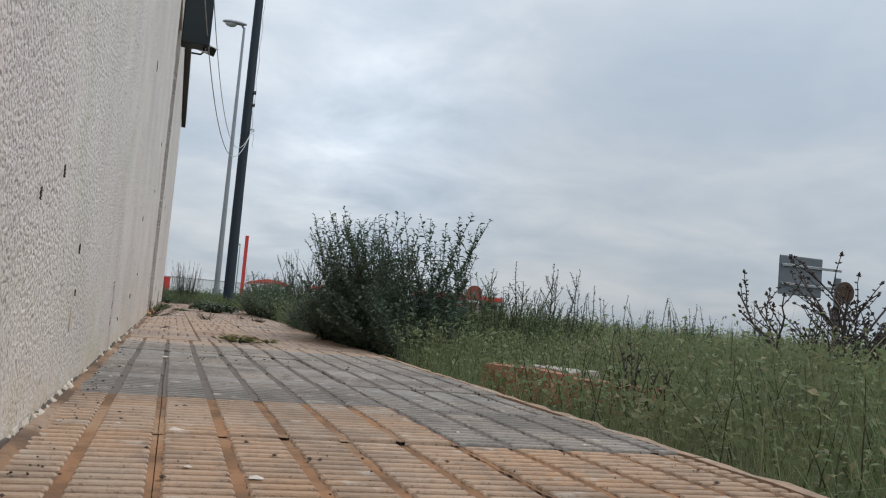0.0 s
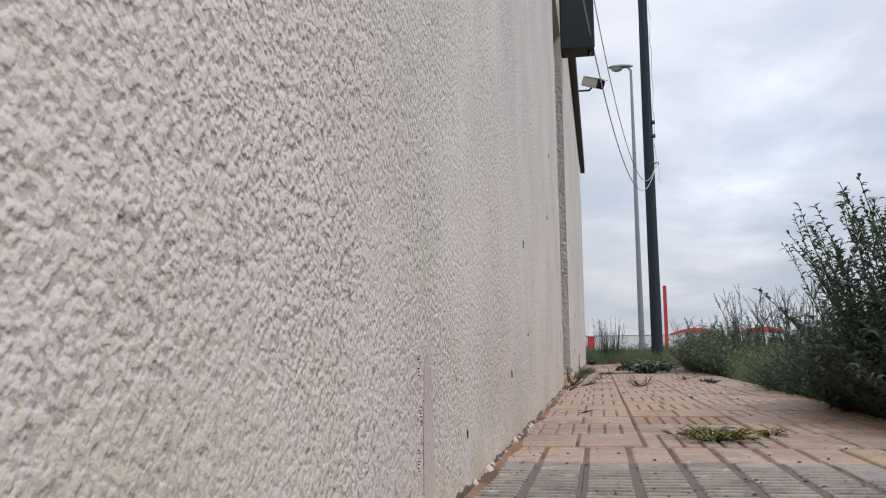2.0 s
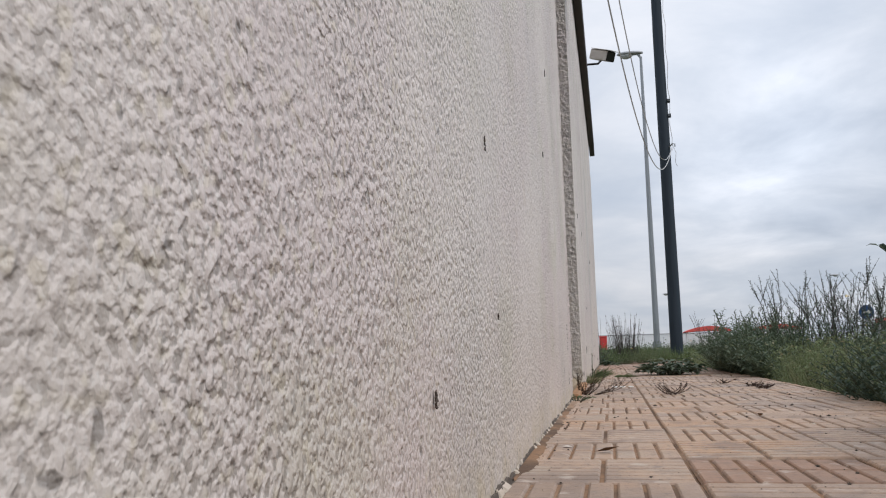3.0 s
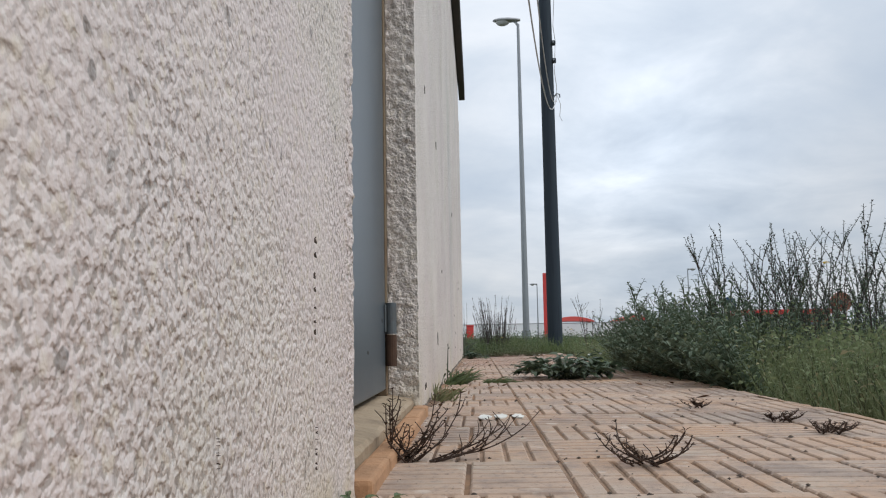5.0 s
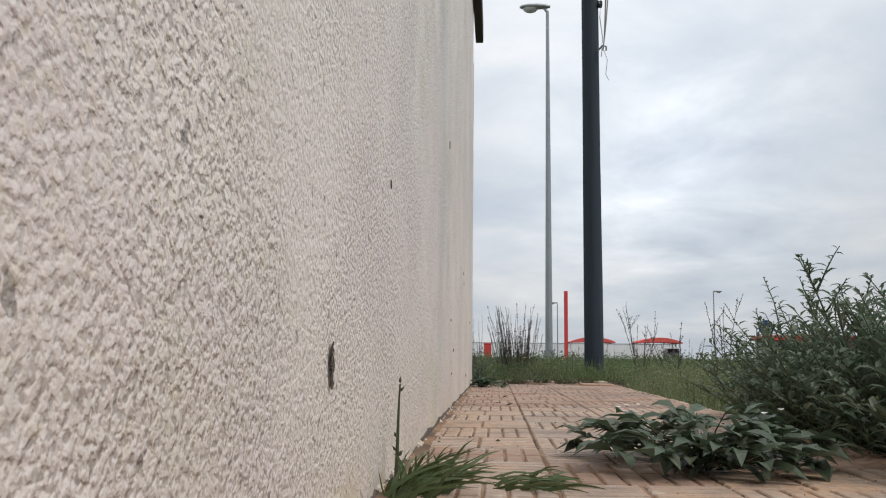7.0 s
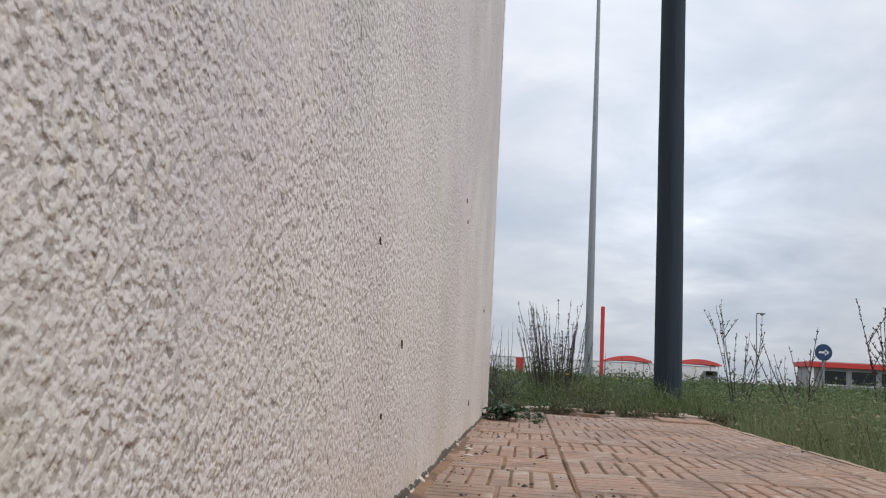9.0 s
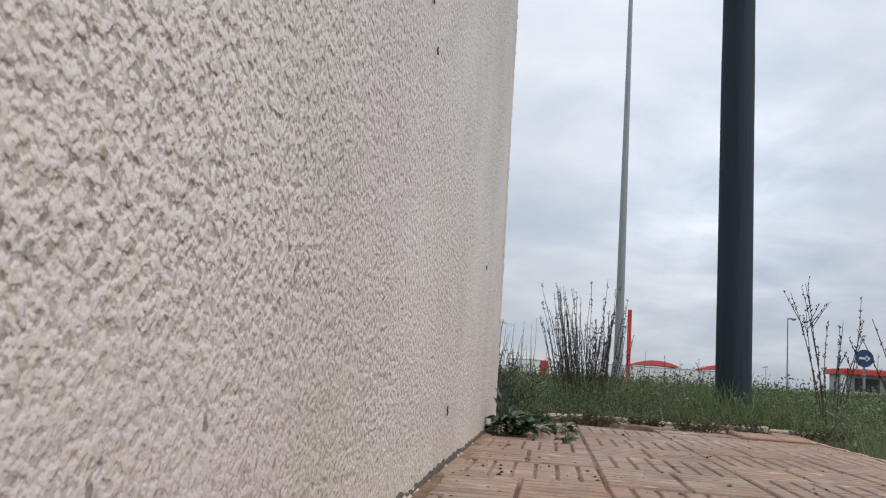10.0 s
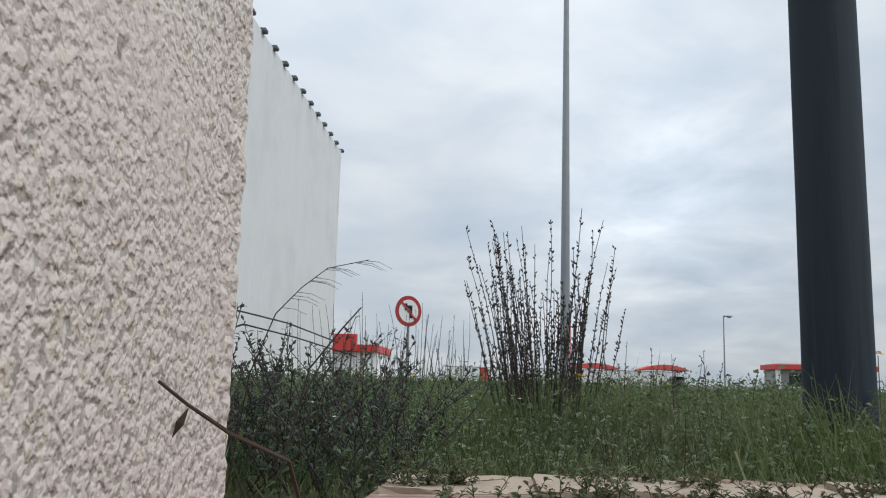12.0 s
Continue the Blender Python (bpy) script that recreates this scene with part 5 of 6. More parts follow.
def leafy_weed(name, seed, x, y, r, n, leaf_l, leaf_w, h, label, mat, z=-0.004, group="pavement weeds", flower_mat=None, flowers=0):
    """A rosette of broad toothed leaves on short stalks."""
    p = Plant(seed)
    for k in range(n):
        a = p.r.uniform(0, 6.28)
        q = r * math.sqrt(p.r.random())
        base = Vector((x + 0.25 * q * math.cos(a), y + 0.25 * q * math.sin(a), z))
        tip = Vector((x + q * math.cos(a), y + q * math.sin(a), z + h * p.r.uniform(0.15, 1.0) * (1 - 0.5 * q / r) + 0.006))
        midp = base.lerp(tip, 0.5) + Vector((0, 0, h * 0.15))
        p.stem([base, midp, tip], 0.0018, 0.001)
        d = tip - base
        for j in range(3):
            b = a + p.r.uniform(-1.2, 1.2)
            p.leaf(midp.lerp(tip, p.r.uniform(0.3, 1.0)), (math.cos(b), math.sin(b), p.r.uniform(-0.1, 0.5)), leaf_l * p.r.uniform(0.5, 1.1), leaf_w * p.r.uniform(0.6, 1.1), 0.15, 0.25)
    for k in range(flowers):
        a = p.r.uniform(0, 6.28)
        p.flower(Vector((x + r * 0.6 * math.cos(a), y + r * 0.6 * math.sin(a), z + h * 0.9)), 0.006)
    return p.plant(name, (x, y, z), label, "weed", STEM, mat, group, flower_mat=flower_mat)


leafy_weed("rosette_weed", 71, 0.33, 8.22, 0.23, 120, 0.074, 0.036, 0.11, "broad-leaved dark green rosette weed spread on the tiles", DARK_ROSETTE, flower_mat=WHITE_PETAL, flowers=5)
leafy_weed("rosette_weed", 72, 0.20, 3.22, 0.085, 70, 0.022, 0.008, 0.028, "small olive-green weed in a tile joint", OLIVE_LEAF)
leafy_weed("rosette_weed", 73, 0.32, 3.30, 0.035, 18, 0.018, 0.007, 0.018, "tiny olive-green weed in a tile joint", OLIVE_LEAF)
leafy_weed("rosette_weed", 74, -0.105, 12.02, 0.085, 46, 0.046, 0.030, 0.075, "dark leafy weed at the corner of the building", DARK_ROSETTE)
leafy_weed("rosette_weed", 75, 0.005, 12.22, 0.05, 16, 0.030, 0.020, 0.03, "flat weed creeping over the tiles", DARK_ROSETTE)
leafy_weed("rosette_weed", 77, 0.02, 11.86, 0.022, 8, 0.020, 0.017, 0.035, "tiny broad-leaved seedling in a tile joint", WEED_LEAF)
leafy_weed("rosette_weed", 76, -0.155, 5.40, 0.05, 20, 0.02, 0.006, 0.03, "small weed beside the doorstep", WEED_LEAF)
def creeping_mat(seed, x, y, rx, ry, n):
    """A low mat of thin runners with small leaves, grown through a joint."""
    p = Plant(seed)
    for k in range(n):
        a = p.r.uniform(0, 6.28)
        q = math.sqrt(p.r.random())
        base = (x + rx * q * math.cos(a), y + ry * q * math.sin(a), -0.004)
        b = p.r.uniform(0, 6.28)
        p.shoot(base, (1.2 * math.cos(b), 0.8 * math.sin(b), 0), p.r.uniform(0.025, 0.075), 0.0011, 0.020, 0.008, 230, 0.1, 1, 0.12)
    for k in range(5):
        b = p.r.uniform(-0.5, 0.5) + (math.pi if k % 2 else 0)
        p.shoot((x, y, 0.004), (6 * math.cos(b), 3 * math.sin(b), 0), p.r.uniform(0.08, 0.16), 0.0012, 0.012, 0.004, 60, 0.2, 1, 0.25)
    p.plant("creeping_weed", (x, y, -0.004), "low dark creeping weed grown through a joint of broken tiles", "weed", TWIG, CREEPER_LEAF, "creeping weeds")


for k, (x, y, rx, ry, n) in enumerate([(0.10, 12.86, 0.12, 0.05, 60), (0.30, 12.92, 0.09, 0.04, 45), (0.47, 12.84, 0.08, 0.05, 50), (0.62, 12.80, 0.07, 0.04, 30), (-0.04, 12.70, 0.09, 0.05, 40), (0.86, 12.85, 0.09, 0.06, 35), (0.22, 13.16, 0.14, 0.04, 40), (0.62, 13.12, 0.12, 0.04, 36), (-0.10, 13.10, 0.06, 0.05, 30)]):
    creeping_mat(80 + k, x, y, rx, ry, n)


def corner_sprout():
    p = Plant(58)
    for dx, dy, h in ((0, 0, 0.09), (0.012, -0.03, 0.055), (0.02, 0.03, 0.05)):
        pts = p.path((-0.145 + dx, 11.97 + dy, -0.004), (0.1, 0, 0), h, 4, 0.03)
        p.stem(pts, 0.0022, 0.0015)
        for k in range(4):
            a = p.r.uniform(0, 6.28)
            p.leaf(pts[-1 - k // 2], (math.cos(a), math.sin(a), 1.4), 0.035, 0.012, 0.2, 0.0)
    p.plant("sprout", (-0.145, 11.97, -0.004), "young broad-leaved sprout at the foot of the wall", "weed", STEM, BUSH_LEAF)
    p = Plant(59)
    p.stem([Vector((-0.108, 12.40, -0.004)), Vector((-0.110, 12.26, 0.112)), Vector((-0.124, 12.2, 0.129)), Vector((-0.144, 12.2, 0.141)), Vector((-0.158, 12.2, 0.151))], 0.0012, 0.0009)
    p.bud(Vector((-0.143, 12.2, 0.140)), (-0.5, 0, -1), 0.016, 0.0022)
    p.plant("dry_twig", (-0.108, 12.40, -0.004), "dry brown twig leaning against the wall corner", "twig", TWIG, WEED_LEAF)


corner_sprout()


def dry_sprig(seed, x, y, n, h, lean, label, wide=0.9):
    """Curved brown shoots with short spiky side growth."""
    p = Plant(seed)
    for k in range(n):
        a = p.r.uniform(0, 6.28)
        hh = h * p.r.uniform(0.45, 1.1)
        d = Vector((lean[0] + wide * math.cos(a), lean[1] + 0.6 * wide * math.sin(a), 0.5)).normalized()
        q = Vector((x + p.r.uniform(-0.02, 0.02), y + p.r.uniform(-0.03, 0.03), -0.003))
        pts = [q.copy()]
        for i in range(7):
            d = (d + Vector((p.r.uniform(-0.2, 0.2), p.r.uniform(-0.2, 0.2), 0.16 if i > 2 else -0.02))).normalized()
            q = q + d * hh / 7
            q.z = max(q.z, 0.002)
            q.x = max(q.x, WALL_X + 0.01)
            pts.append(q.copy())
            for _ in range(3):
                b = p.r.uniform(0, 6.28)
                p.leaf(q, (math.cos(b), math.sin(b), p.r.uniform(0.2, 1.0)), p.r.uniform(0.006, 0.013), 0.0028)
            if i in (2, 4) and p.r.random() < 0.7:
                b = p.r.uniform(0, 6.28)
                e = q + Vector((math.cos(b), math.sin(b), 1.3)) * hh * 0.16
                p.stem([q.copy(), q.lerp(e, 0.5) + Vector((0.002, 0, 0)), e], 0.0010, 0.0006, 3)
        p.stem(pts, 0.0016, 0.0008, 4)
    p.plant("dry_sprig", (x, y, -0.004), label, "weed", TWIG, TWIG, "dry sprigs")


dry_sprig(91, -0.145, 5.80, 18, 0.115, (0.1, 0), "reddish dry sprig in front of the doorstep", 0.6)
dry_sprig(92, -0.115, 5.80, 5, 0.165, (1.6, 0), "dry runner lying over the tiles", 0.3)
dry_sprig(93, 0.175, 5.73, 12, 0.095, (0.1, 0), "dry sprig growing out of a tile joint", 1.5)
dry_sprig(94, 0.535, 6.28, 10, 0.034, (0.2, 0), "tiny dry sprig on the pavement", 1.2)
dry_sprig(95, 0.545, 6.08, 12, 0.040, (0.4, 0), "small flat dry sprig on the pavement", 1.8)
dry_sprig(96, 0.47, 6.63, 8, 0.030, (0.2, 0), "tiny dry sprig on the pavement", 1.2)


# ---- verge and field ----
def blades(name, seed, places, h, w, lean, mat, label):
    """Grass blades as one sheet of stuff; places is an array of x, y, scale."""
    rng = np.random.default_rng(seed)
    n = len(places)
    a = rng.uniform(0, 2 * np.pi, n)
    q = rng.uniform(0.05, 1.0, n) * lean
    hh = h * places[:, 2] * rng.uniform(0.45, 1.15, n)
    ww = w * rng.uniform(0.6, 1.3, n) * np.sqrt(places[:, 2])
    d = np.stack([np.cos(a), np.sin(a)], 1)
    b = rng.uniform(0, 2 * np.pi, n)
    s = np.stack([np.cos(b), np.sin(b), np.zeros(n)], 1) * ww[:, None]
    base = np.stack([places[:, 0], places[:, 1], np.full(n, -0.06)], 1)
    mid = base + np.concatenate([d * (0.35 * q * hh)[:, None], (0.6 * hh)[:, None]], 1)
    tip = base + np.concatenate([d * (1.0 * q * hh)[:, None], (hh * (1.05 - 0.35 * q))[:, None]], 1)
    V = np.stack([base - s, base + s, mid + s * 0.7, mid - s * 0.7, tip], 1).reshape(-1, 3)
    i = np.arange(n) * 5
    quads = np.stack([i, i + 1, i + 2, i + 3], 1)
    tris = np.stack([i + 3, i + 2, i + 4], 1)
    me = bpy.data.meshes.new(name)
    me.vertices.add(len(V))
    me.vertices.foreach_set("co", V.astype(np.float32).ravel())
    loops = np.concatenate([quads.ravel(), tris.ravel()])
    me.loops.add(len(loops))
    me.loops.foreach_set("vertex_index", loops.astype(np.int32))
    starts = np.concatenate([np.arange(n) * 4, 4 * n + np.arange(n) * 3])
    me.polygons.add(2 * n)
    me.polygons.foreach_set("loop_start", starts.astype(np.int32))
    me.update(calc_edges=True)
    me.validate()
    me.materials.append(mat)
    return tagged(new(name, me), label, "grass", kind="stuff")


def scatter(seed, n, x0, x1, y0, y1, keep, size):
    rng = np.random.default_rng(seed)
    x, y = rng.uniform(x0, x1, n), rng.uniform(y0, y1, n)
    ok = keep(x, y)
    x, y = x[ok], y[ok]
    # clumps: thin some patches and let others grow
    c = np.sin(x * 5.1 + 1.3 * np.sin(y * 3.7)) * np.cos(y * 4.3 + 1.1 * np.sin(x * 2.9))
    c2 = np.sin(x * 1.9 + 2.1 * np.sin(y * 0.8)) * np.sin(y * 1.6 + 1.7 * np.sin(x * 1.1))
    s = size * (1 + 0.28 * c + 0.15 * np.sin(x * 1.3 + y * 0.9) + 0.22 * c2) * rng.uniform(0.7, 1.2, len(x))
    thin = rng.uniform(0, 1, len(x)) < 0.62 + 0.38 * (c + c2 + 0.4)
    # trodden down in front of the bricks
    s = np.where((x < 0.98) & (y > 1.1) & (y < 2.2), s * 0.38, s)
    return np.stack([x, y, s], 1)[thin]


verge = lambda x, y: x > 0.665 + 0.012 * np.maximum(y, 0) + 0.035
bare = lambda x, y: verge(x, y) & ~((y > 1.84) & (y < 2.5) & (x < 1.14) & (x > 0.80))
blades("verge_grass", 1, scatter(1, 12000, 0.68, 1.6, 0.3, 13.3, bare, 0.55), 0.17, 0.0017, 1.9, GRASS, "short green grass and herbs along the pavement edge")
blades("verge_grass", 2, scatter(2, 30000, 1.05, 4.5, 0.5, 13.3, verge, 1.0), 0.21, 0.0020, 1.9, GRASS, "overgrown green grass beside the pavement")
blades("verge_grass", 7, scatter(7, 22000, 1.6, 6.0, 2.8, 8.0, verge, 1.0), 0.25, 0.0022, 1.9, GRASS, "taller grass in the middle of the verge")
blades("verge_grass", 3, scatter(3, 70000, 4.5, 14.0, 1.0, 20.0, verge, 1.1), 0.28, 0.0035, 1.7, GRASS, "overgrown green grass further off")
blades("field_grass", 4, scatter(4, 50000, -2.2, 3.2, PAVE_END + 0.04, 16.5, lambda x, y: y > 0, 0.82), 0.175, 0.0020, 1.7, FIELD_GRASS, "green field grass beyond the pavement's end")
blades("pole_grass", 8, scatter(8, 1500, POLE_X - 0.32, POLE_X + 0.30, 13.36, 13.84, lambda x, y: y > 0, 1.0), 0.165, 0.0020, 1.3, FIELD_GRASS, "tall green grass round the foot of the pole")
blades("field_grass", 9, scatter(9, 1600, -0.25, 0.55, 14.2, 15.0, lambda x, y: y > 0, 1.0), 0.185, 0.0022, 1.3, FIELD_GRASS, "tall green grass round the dry stalks")
blades("field_grass", 5, scatter(5, 75000, -5.0, 8.0, 16.5, 26.0, lambda x, y: x > -4.1, 0.9), 0.22, 0.0040, 1.5, FIELD_GRASS, "green field grass beyond the pavement's end")
blades("field_grass", 6, scatter(6, 45000, -20.0, 45.0, 26.0, 75.0, lambda x, y: (x > -3.9) | (y > 35.2), 1.0), 0.25, 0.03, 0.9, GRASS_DARK, "distant field grass")


def sprouts(name, seed, places, h, leaf, mat, label):
    """Small broad leaves on thin stalks, in one sheet; places is an array of x, y, scale."""
    rng = np.random.default_rng(seed)
    n = len(places)
    base = np.stack([places[:, 0], places[:, 1], np.full(n, -0.06)], 1)
    hh = 0.05 + h * places[:, 2] * rng.uniform(0.0, 1.0, n)
    top = base + np.stack([rng.normal(0, 0.35, n) * hh, rng.normal(0, 0.35, n) * hh, hh], 1)
    d = rng.normal(0, 1, (n, 3))
    d[:, 2] = np.abs(d[:, 2]) * 1.3
    d /= np.linalg.norm(d, axis=1)[:, None]
    u = rng.normal(0, 1, (n, 3))
    u -= d * np.sum(u * d, 1)[:, None]
    u /= np.linalg.norm(u, axis=1)[:, None]
    size = leaf * rng.uniform(0.5, 1.4, n)
    mid = top + d * (size * 0.5)[:, None]
    wide = u * (size * rng.uniform(0.12, 0.30, n))[:, None]
    thin = np.stack([np.full(n, 0.0009), np.zeros(n), np.zeros(n)], 1)
    V = np.stack([base - thin, base + thin, top, mid + wide, top + d * size[:, None] - np.array([0, 0, 0.25]) * size[:, None], mid - wide], 1).reshape(-1, 3)
    i = np.arange(n) * 6
    F = np.concatenate([np.stack([i, i + 1, i + 2], 1), np.stack([i + 2, i + 3, i + 4], 1), np.stack([i + 2, i + 4, i + 5], 1)])
    me = bpy.data.meshes.new(name)
    me.vertices.add(len(V))
    me.vertices.foreach_set("co", V.astype(np.float32).ravel())
    me.loops.add(F.size)
    me.loops.foreach_set("vertex_index", F.ravel().astype(np.int32))
    me.polygons.add(len(F))
    me.polygons.foreach_set("loop_start", (np.arange(len(F)) * 3).astype(np.int32))
    me.update(calc_edges=True)
    me.validate()
    me.materials.append(mat)
    return tagged(new(name, me), label, "weeds", kind="stuff")


sprouts("verge_herbs", 61, scatter(61, 115000, 0.70, 3.6, 0.4, 8.0, bare, 0.8), 0.19, 0.017, HERB_LEAF, "small-leaved green herbs tangled through the verge grass")
sprouts("verge_herbs", 62, scatter(62, 60000, 0.80, 4.6, 8.0, 13.4, verge, 0.8), 0.19, 0.016, HERB_LEAF, "small-leaved olive herbs tangled through the verge grass")
sprouts("field_herbs", 63, scatter(63, 26000, -1.6, 3.2, PAVE_END + 0.05, 17.0, lambda x, y: y > 0, 0.8), 0.165, 0.017, WEED_LEAF, "small-leaved green herbs tangled through the field grass")
sprouts("verge_herbs", 64, scatter(64, 40000, 3.6, 12.0, 1.0, 16.0, verge, 1.0), 0.26, 0.035, HERB_LEAF, "small-leaved green herbs further off in the verge")
sprouts("field_herbs", 65, scatter(65, 40000, -4.0, 7.0, 17.0, 27.0, lambda x, y: y > 0, 1.0), 0.22, 0.040, WEED_LEAF, "leafy herbs further off in the field")


def herb_layer(name, seed, n, x0, x1, y0, y1, h, leaf_l, leaf_w, label, mat, keep=lambda x, y: True):
    p = Plant(seed)
    p.small = True
    k = 0
    while k < n:
        x, y = p.r.uniform(x0, x1), p.r.uniform(y0, y1)
        if x < edge_x(y) + 0.05 and y < PAVE_END or not keep(x, y):
            continue
        k += 1
        p.shoot((x, y, -0.055), (p.r.uniform(-0.4, 0.4), p.r.uniform(-0.4, 0.4), 0), h * p.r.uniform(0.5, 1.1), 0.0016, leaf_l, leaf_w, 90, 0.05, 0, 0.05)
    b = len(p.sf)
    ob = raw(name, p.sv + p.lv, p.sf + [tuple(i + len(p.sv) for i in f) for f in p.lf], [STEM, mat], slots=[0] * b + [1] * len(p.lf))
    tagged(ob, label, "weeds", kind="stuff")


herb_layer("verge_herbs", 31, 2600, 0.7, 2.6, 0.6, 8.0, 0.19, 0.030, 0.009, "leafy green herbs among the verge grass", HERB_LEAF)
herb_layer("verge_herbs", 33, 1500, 1.0, 4.6, 1.5, 13.2, 0.24, 0.036, 0.010, "leafy olive-green herbs among the verge grass", HERB_LEAF)
herb_layer("verge_herbs", 34, 800, 0.75, 2.2, 8.0, 13.2, 0.17, 0.030, 0.009, "leafy green herbs along the pavement", WEED_LEAF)
herb_layer("field_herbs", 32, 1500, -1.2, 2.6, PAVE_END + 0.05, 15.6, 0.17, 0.030, 0.009, "leafy green herbs among the field grass", WEED_LEAF)
herb_layer("field_herbs", 35, 700, -1.2, 2.6, PAVE_END + 0.05, 16.5, 0.20, 0.024, 0.006, "feathery olive herbs among the field grass", HERB_LEAF)


def wildflowers():
    p = Plant(77)
    for k in range(150):
        if k < 95:
            x, y, z = p.r.uniform(1.2, 5.0), p.r.uniform(1.2, 8.0), p.r.uniform(0.05, 0.20)
        else:
            x, y, z = p.r.uniform(-1.0, 3.0), p.r.uniform(13.5, 18.0), p.r.uniform(0.04, 0.14)
        p.stem([Vector((x, y, -0.05)), Vector((x, y, z))], 0.001, 0.0008, 3)
        p.flower(Vector((x, y, z)), p.r.uniform(0.005, 0.010))
    ob = raw("white_wildflowers", p.sv + p.fv, p.sf + [tuple(i + len(p.sv) for i in f) for f in p.ff], [STEM, WHITE_PETAL], slots=[0] * len(p.sf) + [1] * len(p.ff))
    tagged(ob, "tiny white wildflowers scattered in the grass", "flowers", kind="stuff")
    for k, (x, y, z) in enumerate([(0.231, 14.19, 0.175), (-0.62, 15.8, 0.18), (-0.42, 16.4, 0.18), (0.98, 14.1, 0.25), (1.45, 8.3, 0.46), (0.60, 14.9, 0.16)]):
        q = Plant(300 + k)
        q.stem(q.path((x, y, -0.05), (0, 0, 0), z + 0.05, 4, 0.0), 0.0018, 0.0012)
        for j in range(3):
            q.flower(Vector((x, y, z + 0.004 * j)), 0.016 - 0.004 * j)
        q.plant("dandelion", (x, y, -0.05), "yellow dandelion in the grass", "flower", STEM, GRASS, "dandelions", flower_mat=YELLOW)


wildflowers()


# ---- loose pieces in the verge and on the pavement ----
def rough_block(name, x0, x1, y0, y1, z0, z1, mat, label, turn=0.0, seed=0, cat="brick"):
    rng = random.Random(seed)
    bm = box(x0, x1, y0, y1, z0, z1)
    bmesh.ops.subdivide_edges(bm, edges=bm.edges[:], cuts=3, use_grid_fill=True)
    for v in bm.verts:
        v.co += Vector((rng.uniform(-1, 1), rng.uniform(-1, 1), rng.uniform(-1, 1))) * 0.004
    c = Vector(((x0 + x1) / 2, (y0 + y1) / 2, z0))
    bm.transform(Matrix.Translation(c) @ Matrix.Rotation(turn, 4, "Z") @ Matrix.Translation(-c))
    return tagged(part(name, bm, mat), label, cat)


rough_block("brick", 0.905, 1.015, 2.22, 2.50, -0.06, 0.030, RED_BRICK, "old red brick lying in the grass", 0.40, 1)
rough_block("brick", 1.025, 1.135, 1.95, 2.20, -0.06, 0.022, RED_BRICK, "broken red brick lying in the grass", 0.44, 2)
rough_block("brick", 0.99, 1.12, 2.26, 2.46, -0.06, 0.034, STONE, "pale broken slab piece in the grass", 0.40, 3)
for k, (x, y, s) in enumerate([(1.36, 1.95, 0.05), (1.50, 1.92, 0.04), (1.62, 2.1, 0.06), (1.45, 2.2, 0.035)]):
    bm = bmesh.new()
    bmesh.ops.create_icosphere(bm, subdivisions=2, radius=s)
    rng = random.Random(k)
    for v in bm.verts:
        v.co *= 1 + 0.25 * noise.noise(v.co * 22 + Vector((k, 0, 0)))
        v.co.z *= 0.6
    bmesh.ops.translate(bm, verts=bm.verts[:], vec=(x, y, -0.005))
    tagged(part("stone", bm, STONE), "pale rounded stone half hidden in grass", "stone", "verge stones")


